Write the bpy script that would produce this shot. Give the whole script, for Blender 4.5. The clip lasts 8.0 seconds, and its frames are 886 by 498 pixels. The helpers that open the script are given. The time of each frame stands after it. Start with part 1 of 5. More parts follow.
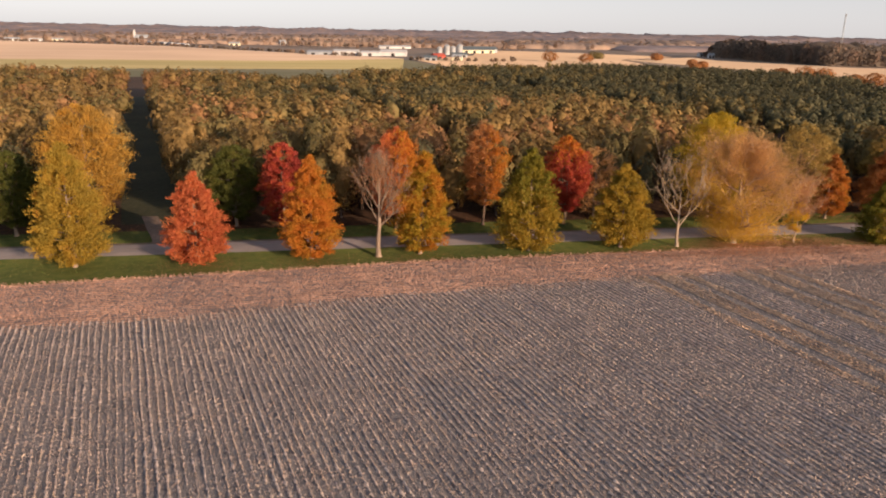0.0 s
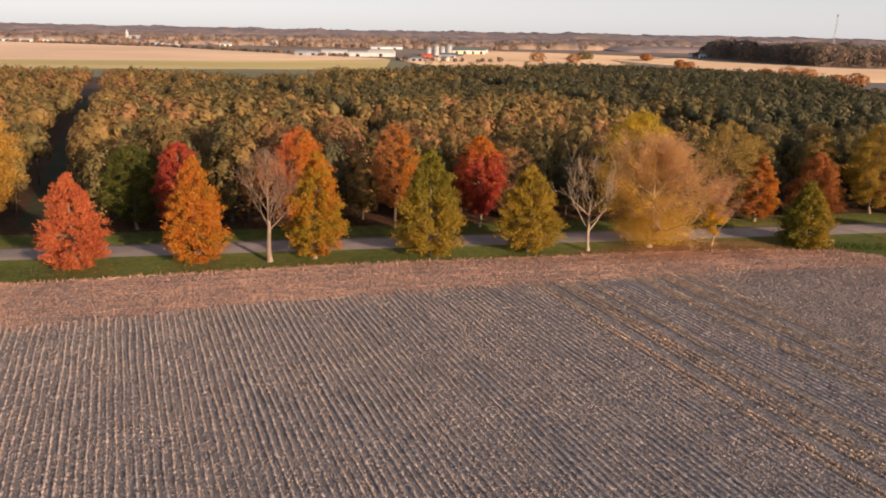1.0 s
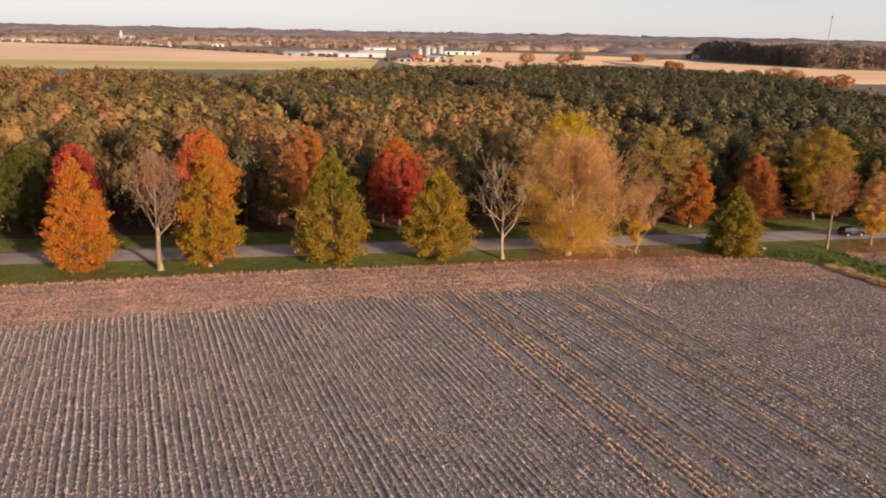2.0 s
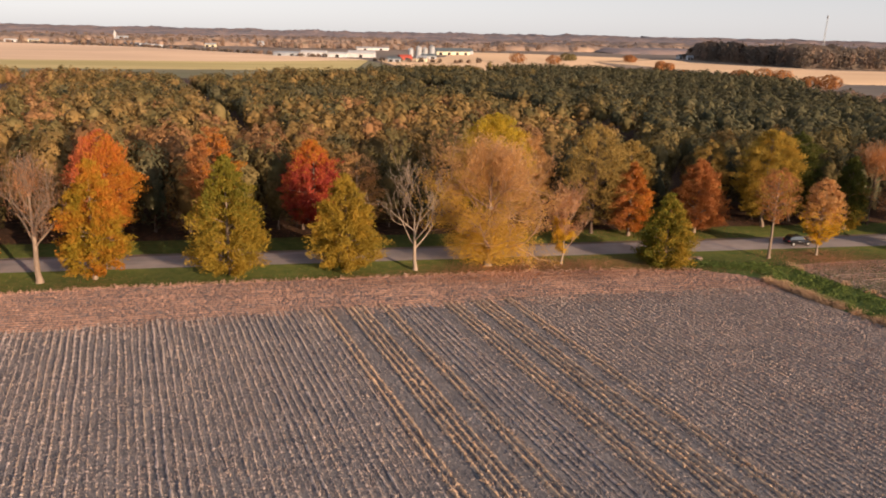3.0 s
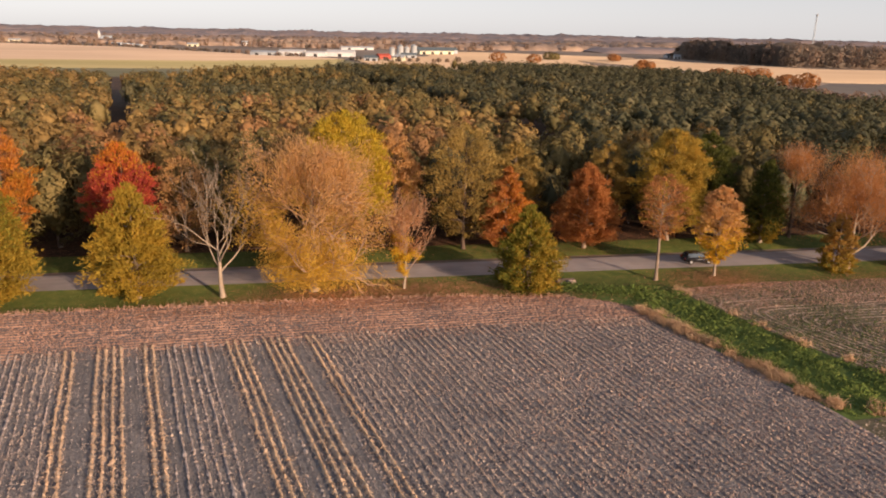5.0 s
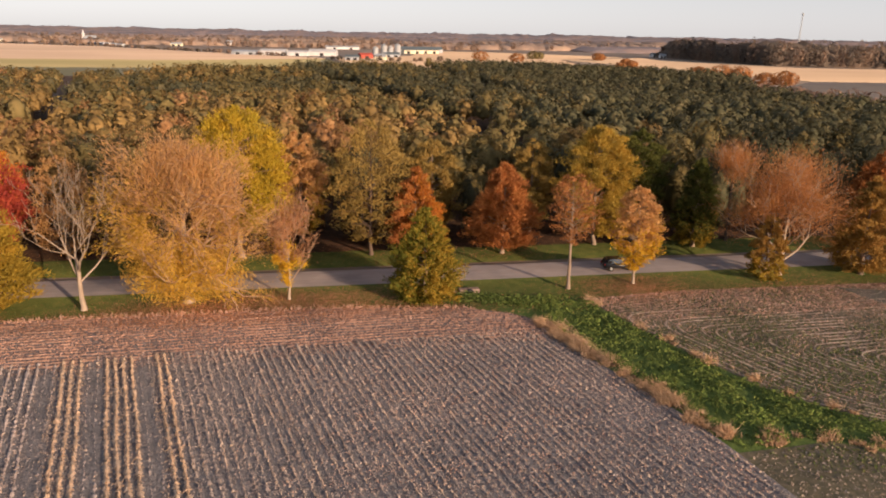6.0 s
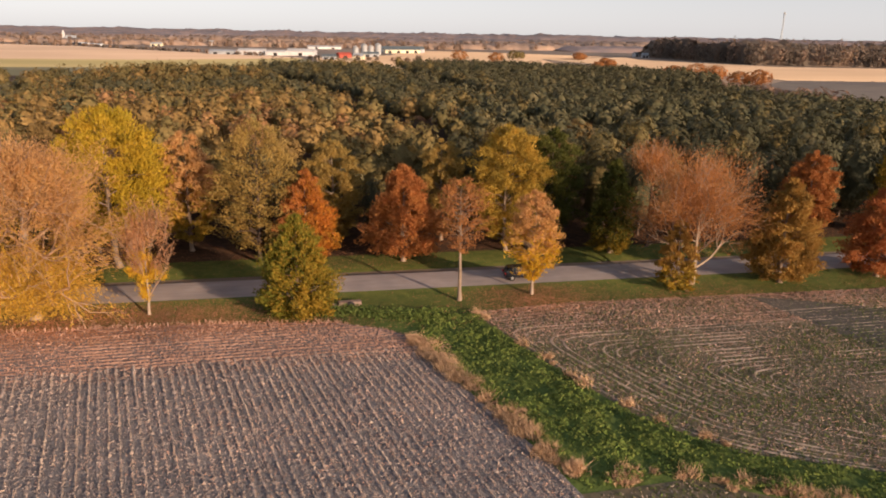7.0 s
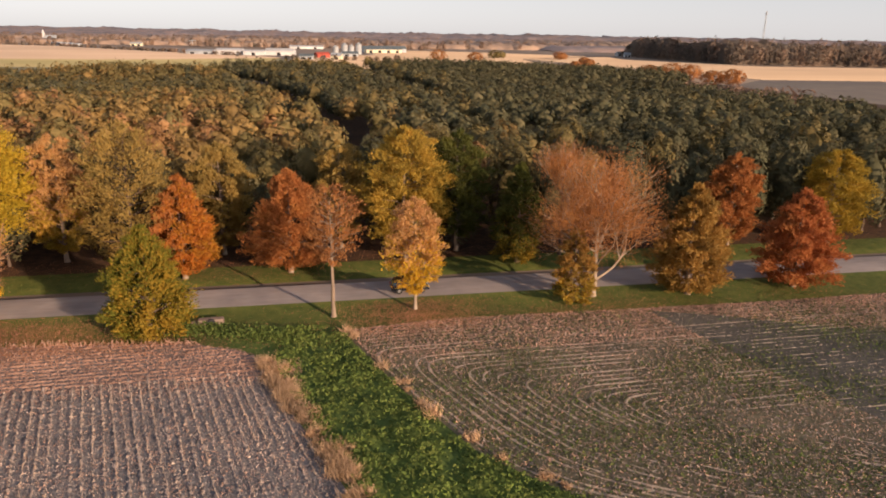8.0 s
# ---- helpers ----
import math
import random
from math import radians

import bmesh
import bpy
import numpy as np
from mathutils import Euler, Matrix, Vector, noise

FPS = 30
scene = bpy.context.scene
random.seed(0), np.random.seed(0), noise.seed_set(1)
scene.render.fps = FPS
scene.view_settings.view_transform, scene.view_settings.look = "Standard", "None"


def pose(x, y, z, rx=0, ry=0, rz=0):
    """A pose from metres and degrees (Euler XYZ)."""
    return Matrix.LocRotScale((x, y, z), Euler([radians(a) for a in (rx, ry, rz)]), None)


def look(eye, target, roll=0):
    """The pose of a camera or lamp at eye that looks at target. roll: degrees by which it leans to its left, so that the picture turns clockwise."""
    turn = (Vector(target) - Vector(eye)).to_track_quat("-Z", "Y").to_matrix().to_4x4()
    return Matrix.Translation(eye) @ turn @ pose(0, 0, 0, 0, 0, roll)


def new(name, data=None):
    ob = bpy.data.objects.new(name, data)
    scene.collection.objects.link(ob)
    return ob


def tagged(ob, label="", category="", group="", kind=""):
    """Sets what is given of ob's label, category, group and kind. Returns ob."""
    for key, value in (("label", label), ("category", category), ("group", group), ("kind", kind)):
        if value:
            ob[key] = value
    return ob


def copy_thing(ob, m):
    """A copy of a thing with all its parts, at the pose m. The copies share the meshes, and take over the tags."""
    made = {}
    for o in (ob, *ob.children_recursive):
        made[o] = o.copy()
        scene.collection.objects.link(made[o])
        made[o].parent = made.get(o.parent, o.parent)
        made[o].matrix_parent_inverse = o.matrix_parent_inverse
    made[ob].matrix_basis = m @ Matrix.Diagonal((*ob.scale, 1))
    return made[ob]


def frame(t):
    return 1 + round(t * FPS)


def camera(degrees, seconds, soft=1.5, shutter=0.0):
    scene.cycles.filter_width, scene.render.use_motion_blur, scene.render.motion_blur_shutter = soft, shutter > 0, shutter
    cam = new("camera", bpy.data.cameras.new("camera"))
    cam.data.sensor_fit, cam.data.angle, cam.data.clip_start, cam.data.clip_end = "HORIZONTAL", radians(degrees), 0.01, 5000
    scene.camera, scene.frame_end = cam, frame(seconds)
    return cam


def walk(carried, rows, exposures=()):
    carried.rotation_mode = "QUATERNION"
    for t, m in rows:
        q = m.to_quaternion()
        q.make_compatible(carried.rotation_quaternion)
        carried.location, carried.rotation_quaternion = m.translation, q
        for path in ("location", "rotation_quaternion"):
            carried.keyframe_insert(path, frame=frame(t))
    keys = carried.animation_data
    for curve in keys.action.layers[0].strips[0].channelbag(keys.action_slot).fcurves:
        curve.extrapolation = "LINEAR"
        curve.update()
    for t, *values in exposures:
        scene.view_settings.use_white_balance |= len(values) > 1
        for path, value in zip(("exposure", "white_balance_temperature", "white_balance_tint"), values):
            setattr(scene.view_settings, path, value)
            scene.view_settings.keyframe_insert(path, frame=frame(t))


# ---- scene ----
cam = camera(63.0, 8.0, soft=1.9)
PATH = [
    (0.0, (0.00, 0.00, 36.40), (16.62, 94.23, 7.34), 1.08),
    (0.5, (8.63, 0.93, 36.10), (25.24, 95.19, 7.10), 1.04),
    (1.0, (17.59, 1.98, 35.82), (34.14, 96.26, 6.88), 1.08),
    (1.5, (25.68, 3.30, 35.64), (42.17, 97.61, 6.77), 1.13),
    (3.0, (48.93, 10.85, 34.94), (65.23, 105.24, 6.21), 1.20),
    (3.5, (55.50, 14.08, 34.58), (71.78, 108.48, 5.88), 1.18),
    (4.0, (62.44, 17.79, 34.10), (78.65, 112.21, 5.43), 1.18),
    (5.5, (82.22, 27.60, 32.35), (99.04, 121.92, 3.71), 1.10),
    (6.0, (89.50, 30.20, 31.73), (106.84, 124.44, 3.12), 1.09),
    (6.5, (96.34, 32.41, 31.32), (114.31, 126.54, 2.74), 1.08),
    (7.0, (103.79, 34.62, 31.03), (122.36, 128.63, 2.45), 1.04),
    (7.5, (110.64, 36.62, 30.87), (129.84, 130.50, 2.27), 1.02),
    (8.0, (118.07, 38.66, 30.63), (137.87, 132.43, 2.07), 1.03),
]
walk(cam, [(t, look(eye, target, roll)) for t, eye, target, roll in PATH], [(0.0, 1.2), (8.0, 1.2)])

# ---- world and sun: a low evening sun behind the camera and to its right ----
SUN_EL, SUN_AZ = radians(11.5), math.atan2(0.537, -0.843)
world = bpy.data.worlds.new("world")
scene.world = world
world.use_nodes = True
wn = world.node_tree.nodes
sky = wn.new("ShaderNodeTexSky")
sky.sky_type = "NISHITA"
sky.sun_disc = False
sky.sun_elevation = SUN_EL
sky.sun_rotation = SUN_AZ
sky.air_density, sky.dust_density, sky.ozone_density = 1.0, 0.5, 1.0
wn["Background"].inputs["Strength"].default_value = 0.066
haze = wn.new("ShaderNodeHueSaturation")  # thin high haze takes the colour out of the sky
haze.inputs["Saturation"].default_value = 0.22
tone_ = wn.new("ShaderNodeMix")
tone_.data_type, tone_.blend_type = "RGBA", "MULTIPLY"
tone_.inputs[0].default_value = 1.0
where_, split_, warmth = wn.new("ShaderNodeTexCoord"), wn.new("ShaderNodeSeparateXYZ"), wn.new("ShaderNodeValToRGB")
warmth.color_ramp.elements[0].color, warmth.color_ramp.elements[1].color = (1.0, 0.975, 0.97, 1), (0.94, 0.985, 1.11, 1)  # warm evening haze low down
warmth.color_ramp.elements[1].position = 0.16
world.node_tree.links.new(where_.outputs["Generated"], split_.inputs[0])
world.node_tree.links.new(split_.outputs["Z"], warmth.inputs[0])
world.node_tree.links.new(warmth.outputs[0], tone_.inputs[7])
world.node_tree.links.new(sky.outputs[0], haze.inputs["Color"])
veil, veil_by = wn.new("ShaderNodeMix"), wn.new("ShaderNodeMapRange")  # even haze along the horizon
veil.data_type = "RGBA"
veil.inputs[7].default_value = (5.05, 5.0, 5.1, 1)
veil_by.inputs[2].default_value, veil_by.inputs[3].default_value, veil_by.inputs[4].default_value = 0.22, 0.7, 0.0
world.node_tree.links.new(split_.outputs["Z"], veil_by.inputs[0])
world.node_tree.links.new(veil_by.outputs[0], veil.inputs[0])
world.node_tree.links.new(haze.outputs[0], veil.inputs[6])
world.node_tree.links.new(veil.outputs[2], tone_.inputs[6])
world.node_tree.links.new(tone_.outputs[2], wn["Background"].inputs["Color"])
sun_data = bpy.data.lights.new("sun", "SUN")
sun_data.energy, sun_data.angle, sun_data.color = 3.35, radians(0.6), (1.0, 0.71, 0.47)
sun = new("sun", sun_data)
to_sun = Vector((math.sin(SUN_AZ) * math.cos(SUN_EL), math.cos(SUN_AZ) * math.cos(SUN_EL), math.sin(SUN_EL)))
sun.rotation_euler = to_sun.to_track_quat("Z", "Y").to_euler()
sun.location = (60, -80, 60)


# ---- materials ----
def material(name, rough=0.9):
    m = bpy.data.materials.new(name)
    m.use_nodes = True
    n, l = m.node_tree.nodes, m.node_tree.links
    bsdf = n["Principled BSDF"]
    bsdf.inputs["Roughness"].default_value = rough
    bsdf.inputs["Specular IOR Level"].default_value = 0.2
    return m, n, l, bsdf


def ramp(n, stops):
    r = n.new("ShaderNodeValToRGB")
    els = r.color_ramp.elements
    while len(els) < len(stops):
        els.new(0.5)
    for e, (p, c) in zip(els, stops):
        e.position, e.color = p, (*c, 1)
    return r


def mixer(n, l, fac, a, b, mode="MIX"):
    x = n.new("ShaderNodeMix")
    x.data_type, x.blend_type = "RGBA", mode
    for sock, v in ((x.inputs[0], fac), (x.inputs[6], a), (x.inputs[7], b)):
        if isinstance(v, (int, float)):
            sock.default_value = v
        elif isinstance(v, tuple):
            sock.default_value = (*v, 1)
        else:
            l.new(v, sock)
    return x.outputs[2]


def noise_tex(n, l, coord, scale, detail=4.0, rough=0.6, stretch=None):
    t = n.new("ShaderNodeTexNoise")
    t.inputs["Scale"].default_value, t.inputs["Detail"].default_value, t.inputs["Roughness"].default_value = scale, detail, rough
    if stretch:
        mp = n.new("ShaderNodeMapping")
        mp.inputs["Rotation"].default_value = (0, 0, stretch[1])
        mp.inputs["Scale"].default_value = stretch[0]
        l.new(coord, mp.inputs["Vector"])
        coord = mp.outputs[0]
    l.new(coord, t.inputs["Vector"])
    return t.outputs["Fac"]


def leaf_material(name, colours, patch=0.35, tint=0.25, glow_through=0.42, grain=0.26):
    """Leaves: each its own shade out of colours, in drifts through the crown, and a tint of its own for each tree."""
    m, n, l, bsdf = material(name, 0.75)
    geo, tc, oi = n.new("ShaderNodeNewGeometry"), n.new("ShaderNodeTexCoord"), n.new("ShaderNodeObjectInfo")
    drift = noise_tex(n, l, tc.outputs["Object"], patch, 2.0)
    add = n.new("ShaderNodeMath")
    add.operation = "MULTIPLY_ADD"
    l.new(geo.outputs["Random Per Island"], add.inputs[0])
    add.inputs[1].default_value = grain
    sub = n.new("ShaderNodeMath")
    sub.operation = "MULTIPLY_ADD"
    l.new(drift, sub.inputs[0])
    sub.inputs[1].default_value, sub.inputs[2].default_value = 2.0, -0.72
    l.new(sub.outputs[0], add.inputs[2])
    r = ramp(n, [(i / max(1, len(colours) - 1), c) for i, c in enumerate(colours)])
    l.new(add.outputs[0], r.inputs[0])
    hs = n.new("ShaderNodeHueSaturation")
    l.new(r.outputs[0], hs.inputs["Color"])
    val = n.new("ShaderNodeMapRange")
    l.new(oi.outputs["Random"], val.inputs[0])
    val.inputs[3].default_value, val.inputs[4].default_value = 1 - tint, 1 + tint
    l.new(val.outputs[0], hs.inputs["Value"])
    l.new(hs.outputs[0], bsdf.inputs["Base Color"])
    tr = n.new("ShaderNodeBsdfTranslucent")
    l.new(hs.outputs[0], tr.inputs["Color"])
    mx = n.new("ShaderNodeMixShader")
    mx.inputs[0].default_value = glow_through
    l.new(bsdf.outputs[0], mx.inputs[1])
    l.new(tr.outputs[0], mx.inputs[2])
    l.new(mx.outputs[0], n["Material Output"].inputs["Surface"])
    return m


def plain_material(name, a, b, scale=3.0, rough=0.9, bump=0.0, stretch=None):
    """A surface whose colour wanders between a and b at two scales, with fine relief."""
    m, n, l, bsdf = material(name, rough)
    tc = n.new("ShaderNodeTexCoord")
    f1 = noise_tex(n, l, tc.outputs["Object"], scale, 5.0, 0.65, stretch)
    f2 = noise_tex(n, l, tc.outputs["Object"], scale * 0.09, 3.0)
    r1 = ramp(n, [(0.3, a), (0.7, b)])
    l.new(f1, r1.inputs[0])
    r2 = ramp(n, [(0.3, (0.72, 0.72, 0.74)), (0.7, (1.18, 1.14, 1.1))])
    l.new(f2, r2.inputs[0])
    l.new(mixer(n, l, 1.0, r1.outputs[0], r2.outputs[0], "MULTIPLY"), bsdf.inputs["Base Color"])
    if bump:
        b_ = n.new("ShaderNodeBump")
        b_.inputs["Strength"].default_value, b_.inputs["Distance"].default_value = 1.0, bump
        l.new(f1, b_.inputs["Height"])
        l.new(b_.outputs[0], bsdf.inputs["Normal"])
    return m


def piece_material(name, colours, rough=0.9):
    """Loose pieces in one mesh, each of one of the colours, drifting over the land."""
    m, n, l, bsdf = material(name, rough)
    geo, tc = n.new("ShaderNodeNewGeometry"), n.new("ShaderNodeTexCoord")
    r = ramp(n, [(i / max(1, len(colours) - 1), c) for i, c in enumerate(colours)])
    l.new(geo.outputs["Random Per Island"], r.inputs[0])
    f = noise_tex(n, l, tc.outputs["Object"], 0.12, 3.0)
    r2 = ramp(n, [(0.3, (0.7, 0.7, 0.72)), (0.7, (1.2, 1.14, 1.08))])
    l.new(f, r2.inputs[0])
    l.new(mixer(n, l, 1.0, r.outputs[0], r2.outputs[0], "MULTIPLY"), bsdf.inputs["Base Color"])
    return m


M_SOIL = plain_material("field_soil", (0.135, 0.13, 0.139), (0.30, 0.275, 0.275), 4.0, bump=0.2)
M_SOIL_GREEN = plain_material("weedy_soil", (0.10, 0.096, 0.058), (0.20, 0.162, 0.112), 1.6, bump=0.05)
M_DARKSOIL = plain_material("darker_soil", (0.075, 0.075, 0.07), (0.14, 0.122, 0.105), 1.2, bump=0.04)
M_GRASS = plain_material("verge_grass", (0.066, 0.102, 0.022), (0.16, 0.162, 0.043), 0.7, bump=0.06)
M_LUSH = plain_material("ditch_grass", (0.068, 0.108, 0.025), (0.13, 0.18, 0.047), 1.4, bump=0.12)
# lane ground darkened in colour to stand for the shade between the trees
M_LANESHADE = plain_material("shade_painted_lane", (0.035, 0.042, 0.022), (0.075, 0.07, 0.04), 0.8, bump=0.08)
M_ASPHALT = plain_material("old_asphalt", (0.315, 0.27, 0.265), (0.395, 0.345, 0.335), 1.5, bump=0.01, stretch=((0.15, 1.0, 1.0), 0.0))
M_TRACK = plain_material("gravel_track", (0.16, 0.115, 0.09), (0.29, 0.22, 0.185), 1.5, bump=0.02)
M_FLOOR = plain_material("forest_floor", (0.04, 0.026, 0.018), (0.13, 0.066, 0.036), 0.8, bump=0.08)
M_LAND = plain_material("far_land", (0.20, 0.155, 0.125), (0.34, 0.26, 0.205), 0.012)
M_TAN = plain_material("harvested_field", (0.33, 0.255, 0.205), (0.40, 0.315, 0.255), 0.02, stretch=((0.15, 1.0, 1.0), 0.5))
M_TANGREEN = plain_material("sprouting_field", (0.20, 0.19, 0.10), (0.30, 0.26, 0.15), 0.012, stretch=((0.12, 1.0, 1.0), 0.15))
M_ORANGE = plain_material("ripe_field", (0.37, 0.28, 0.205), (0.44, 0.335, 0.245), 0.02, stretch=((0.12, 1.0, 1.0), 0.3))
M_GREYFIELD = plain_material("grey_field", (0.20, 0.17, 0.15), (0.27, 0.22, 0.18), 0.05)
M_STALK = piece_material("corn_stalk", [(0.31, 0.255, 0.225), (0.42, 0.345, 0.30), (0.35, 0.26, 0.21), (0.47, 0.40, 0.35)])
M_ROW = plain_material("stubble_row", (0.47, 0.38, 0.345), (0.72, 0.60, 0.545), 6.0, bump=0.06)
M_ROWBAND = plain_material("orange_stubble_row", (0.46, 0.345, 0.255), (0.66, 0.505, 0.385), 6.0, bump=0.06)
M_MAT = plain_material("matted_stubble", (0.34, 0.27, 0.235), (0.56, 0.455, 0.40), 5.0, bump=0.06)
M_ROWDULL = plain_material("weedy_stubble_row", (0.36, 0.285, 0.225), (0.58, 0.46, 0.37), 4.0, bump=0.05)
M_HEAD = plain_material("headland_row", (0.46, 0.27, 0.195), (0.64, 0.40, 0.295), 4.0, bump=0.05)
M_HEADCHIP = piece_material("headland_residue", [(0.45, 0.26, 0.19), (0.58, 0.36, 0.275), (0.33, 0.205, 0.165), (0.65, 0.42, 0.33)])
M_CHIP = piece_material("crop_residue", [(0.38, 0.31, 0.29), (0.50, 0.40, 0.365), (0.58, 0.48, 0.435), (0.33, 0.275, 0.26), (0.53, 0.395, 0.345), (0.45, 0.365, 0.335)])
M_CLOD = piece_material("soil_clods", [(0.13, 0.125, 0.13), (0.24, 0.21, 0.21), (0.33, 0.275, 0.26), (0.18, 0.165, 0.17)])
M_BAND = piece_material("orange_residue", [(0.39, 0.28, 0.205), (0.49, 0.365, 0.275), (0.33, 0.23, 0.165)])
M_WEED = piece_material("dry_weed", [(0.46, 0.30, 0.18), (0.58, 0.40, 0.26), (0.38, 0.24, 0.14)])
M_LITTER = piece_material("fallen_leaves", [(0.42, 0.19, 0.10), (0.47, 0.23, 0.13), (0.39, 0.18, 0.11), (0.44, 0.25, 0.11)])
M_BLADE = piece_material("green_leaves", [(0.08, 0.122, 0.027), (0.125, 0.18, 0.04), (0.165, 0.195, 0.05), (0.1, 0.146, 0.033)])
M_TURF = piece_material("grass_tufts", [(0.06, 0.10, 0.022), (0.105, 0.14, 0.034), (0.15, 0.15, 0.05)])
M_BARK = plain_material("bark", (0.17, 0.125, 0.095), (0.33, 0.25, 0.19), 4.0, bump=0.02, stretch=((1, 1, 0.2), 0.0))
M_BARK_DARK = plain_material("dark_bark", (0.07, 0.05, 0.04), (0.15, 0.105, 0.08), 4.0, bump=0.02, stretch=((1, 1, 0.2), 0.0))
M_BARK_PALE = plain_material("pale_bark", (0.27, 0.205, 0.155), (0.39, 0.31, 0.24), 3.0, bump=0.02, stretch=((1, 1, 0.2), 0.0))
M_TWIG = plain_material("twig", (0.30, 0.19, 0.13), (0.44, 0.30, 0.20), 4.0)

L_YELLOWGREEN = leaf_material("leaf_yellow_green", [(0.25, 0.18, 0.03), (0.35, 0.24, 0.04), (0.42, 0.27, 0.04), (0.46, 0.21, 0.04)], tint=0.05)
L_RED = leaf_material("leaf_red_orange", [(0.46, 0.11, 0.05), (0.58, 0.17, 0.07), (0.64, 0.23, 0.08)], tint=0.05)
L_ORANGE = leaf_material("leaf_orange", [(0.40, 0.22, 0.03), (0.50, 0.21, 0.03), (0.55, 0.18, 0.03), (0.42, 0.24, 0.03)], tint=0.05)
L_ORANGEGREEN = leaf_material("leaf_orange_green", [(0.24, 0.195, 0.02), (0.39, 0.235, 0.025), (0.50, 0.195, 0.025), (0.57, 0.14, 0.03)], patch=0.22, tint=0.05)
L_JUNIPER = leaf_material("leaf_juniper", [(0.115, 0.13, 0.022), (0.19, 0.175, 0.024), (0.29, 0.225, 0.03)], tint=0.05)
L_GREEN = leaf_material("leaf_olive_green", [(0.14, 0.14, 0.02), (0.22, 0.185, 0.024), (0.32, 0.235, 0.03)], tint=0.05)
L_OLIVE = leaf_material("leaf_olive_gold", [(0.24, 0.175, 0.027), (0.36, 0.24, 0.033), (0.44, 0.258, 0.034)], tint=0.05)
L_PALE = leaf_material("leaf_pale_gold", [(0.45, 0.25, 0.12), (0.57, 0.32, 0.13), (0.60, 0.355, 0.11)], tint=0.05)
L_PINK = leaf_material("leaf_pinkish_brown", [(0.38, 0.19, 0.10), (0.48, 0.25, 0.13), (0.50, 0.22, 0.09)], tint=0.05)
L_ROSE = leaf_material("leaf_rusty_pink", [(0.33, 0.145, 0.06), (0.43, 0.19, 0.07), (0.47, 0.215, 0.065)], tint=0.05)
L_GOLDEN = leaf_material("leaf_golden", [(0.50, 0.29, 0.06), (0.60, 0.37, 0.06), (0.62, 0.38, 0.04)], tint=0.05)
L_YELLOW = leaf_material("leaf_yellow", [(0.38, 0.29, 0.03), (0.53, 0.36, 0.035), (0.56, 0.34, 0.04)], tint=0.05)
L_BRIGHT = leaf_material("leaf_bright_yellow", [(0.60, 0.37, 0.03), (0.70, 0.44, 0.04), (0.68, 0.40, 0.05)], tint=0.05)
L_AMBER = leaf_material("leaf_amber", [(0.34, 0.205, 0.05), (0.50, 0.285, 0.055), (0.56, 0.305, 0.06)], tint=0.05)
L_OAK = leaf_material("leaf_tan_olive", [(0.25, 0.18, 0.055), (0.38, 0.255, 0.075), (0.47, 0.31, 0.095)], tint=0.05)
L_GOLD = leaf_material("leaf_gold", [(0.28, 0.205, 0.042), (0.45, 0.295, 0.05), (0.53, 0.30, 0.055)], tint=0.1)
L_RUST = leaf_material("leaf_rust", [(0.32, 0.125, 0.045), (0.43, 0.17, 0.055), (0.46, 0.215, 0.065)], tint=0.05)
L_BRICK = leaf_material("leaf_brick_red", [(0.32, 0.10, 0.04), (0.41, 0.145, 0.05), (0.44, 0.19, 0.06)], tint=0.05)
L_CRIMSON = leaf_material("leaf_crimson", [(0.26, 0.045, 0.04), (0.42, 0.07, 0.05), (0.54, 0.11, 0.05), (0.52, 0.22, 0.05)], tint=0.05)
L_BROWNGOLD = leaf_material("leaf_brown_gold", [(0.27, 0.165, 0.05), (0.37, 0.215, 0.055), (0.42, 0.21, 0.06)], tint=0.05)
L_DARK = leaf_material("leaf_dark_green", [(0.06, 0.07, 0.02), (0.11, 0.115, 0.025), (0.17, 0.155, 0.035)], tint=0.1)
F_OLIVE = leaf_material("wood_olive", glow_through=0.16, patch=0.2, grain=0.3, colours=[(0.085, 0.072, 0.03), (0.145, 0.115, 0.045), (0.205, 0.15, 0.058), (0.25, 0.18, 0.075)], tint=0.14)
F_GREEN = leaf_material("wood_green", glow_through=0.16, patch=0.2, grain=0.3, colours=[(0.055, 0.058, 0.034), (0.09, 0.086, 0.045), (0.135, 0.116, 0.06), (0.18, 0.146, 0.076)], tint=0.14)
F_TAN = leaf_material("wood_tan", glow_through=0.16, patch=0.2, grain=0.3, colours=[(0.145, 0.096, 0.038), (0.22, 0.141, 0.051), (0.295, 0.187, 0.066), (0.34, 0.222, 0.088)], tint=0.14)
F_ORANGE = leaf_material("wood_orange", glow_through=0.16, patch=0.2, grain=0.3, colours=[(0.19, 0.1, 0.045), (0.275, 0.14, 0.06), (0.335, 0.185, 0.082), (0.37, 0.22, 0.1)], tint=0.14)
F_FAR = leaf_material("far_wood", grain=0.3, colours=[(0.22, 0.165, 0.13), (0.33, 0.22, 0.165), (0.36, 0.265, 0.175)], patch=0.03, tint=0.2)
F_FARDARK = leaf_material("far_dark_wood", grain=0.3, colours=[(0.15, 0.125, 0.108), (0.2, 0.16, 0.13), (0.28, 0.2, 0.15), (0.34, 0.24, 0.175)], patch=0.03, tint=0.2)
# distance haze is mixed into these leaf colours, greyed towards mauve
F_HORIZONHAZE = leaf_material("hazed_horizon_wood", grain=0.3, colours=[(0.17, 0.155, 0.17), (0.24, 0.195, 0.2), (0.33, 0.24, 0.215), (0.37, 0.265, 0.225)], patch=0.012, tint=0.1, glow_through=0.05)
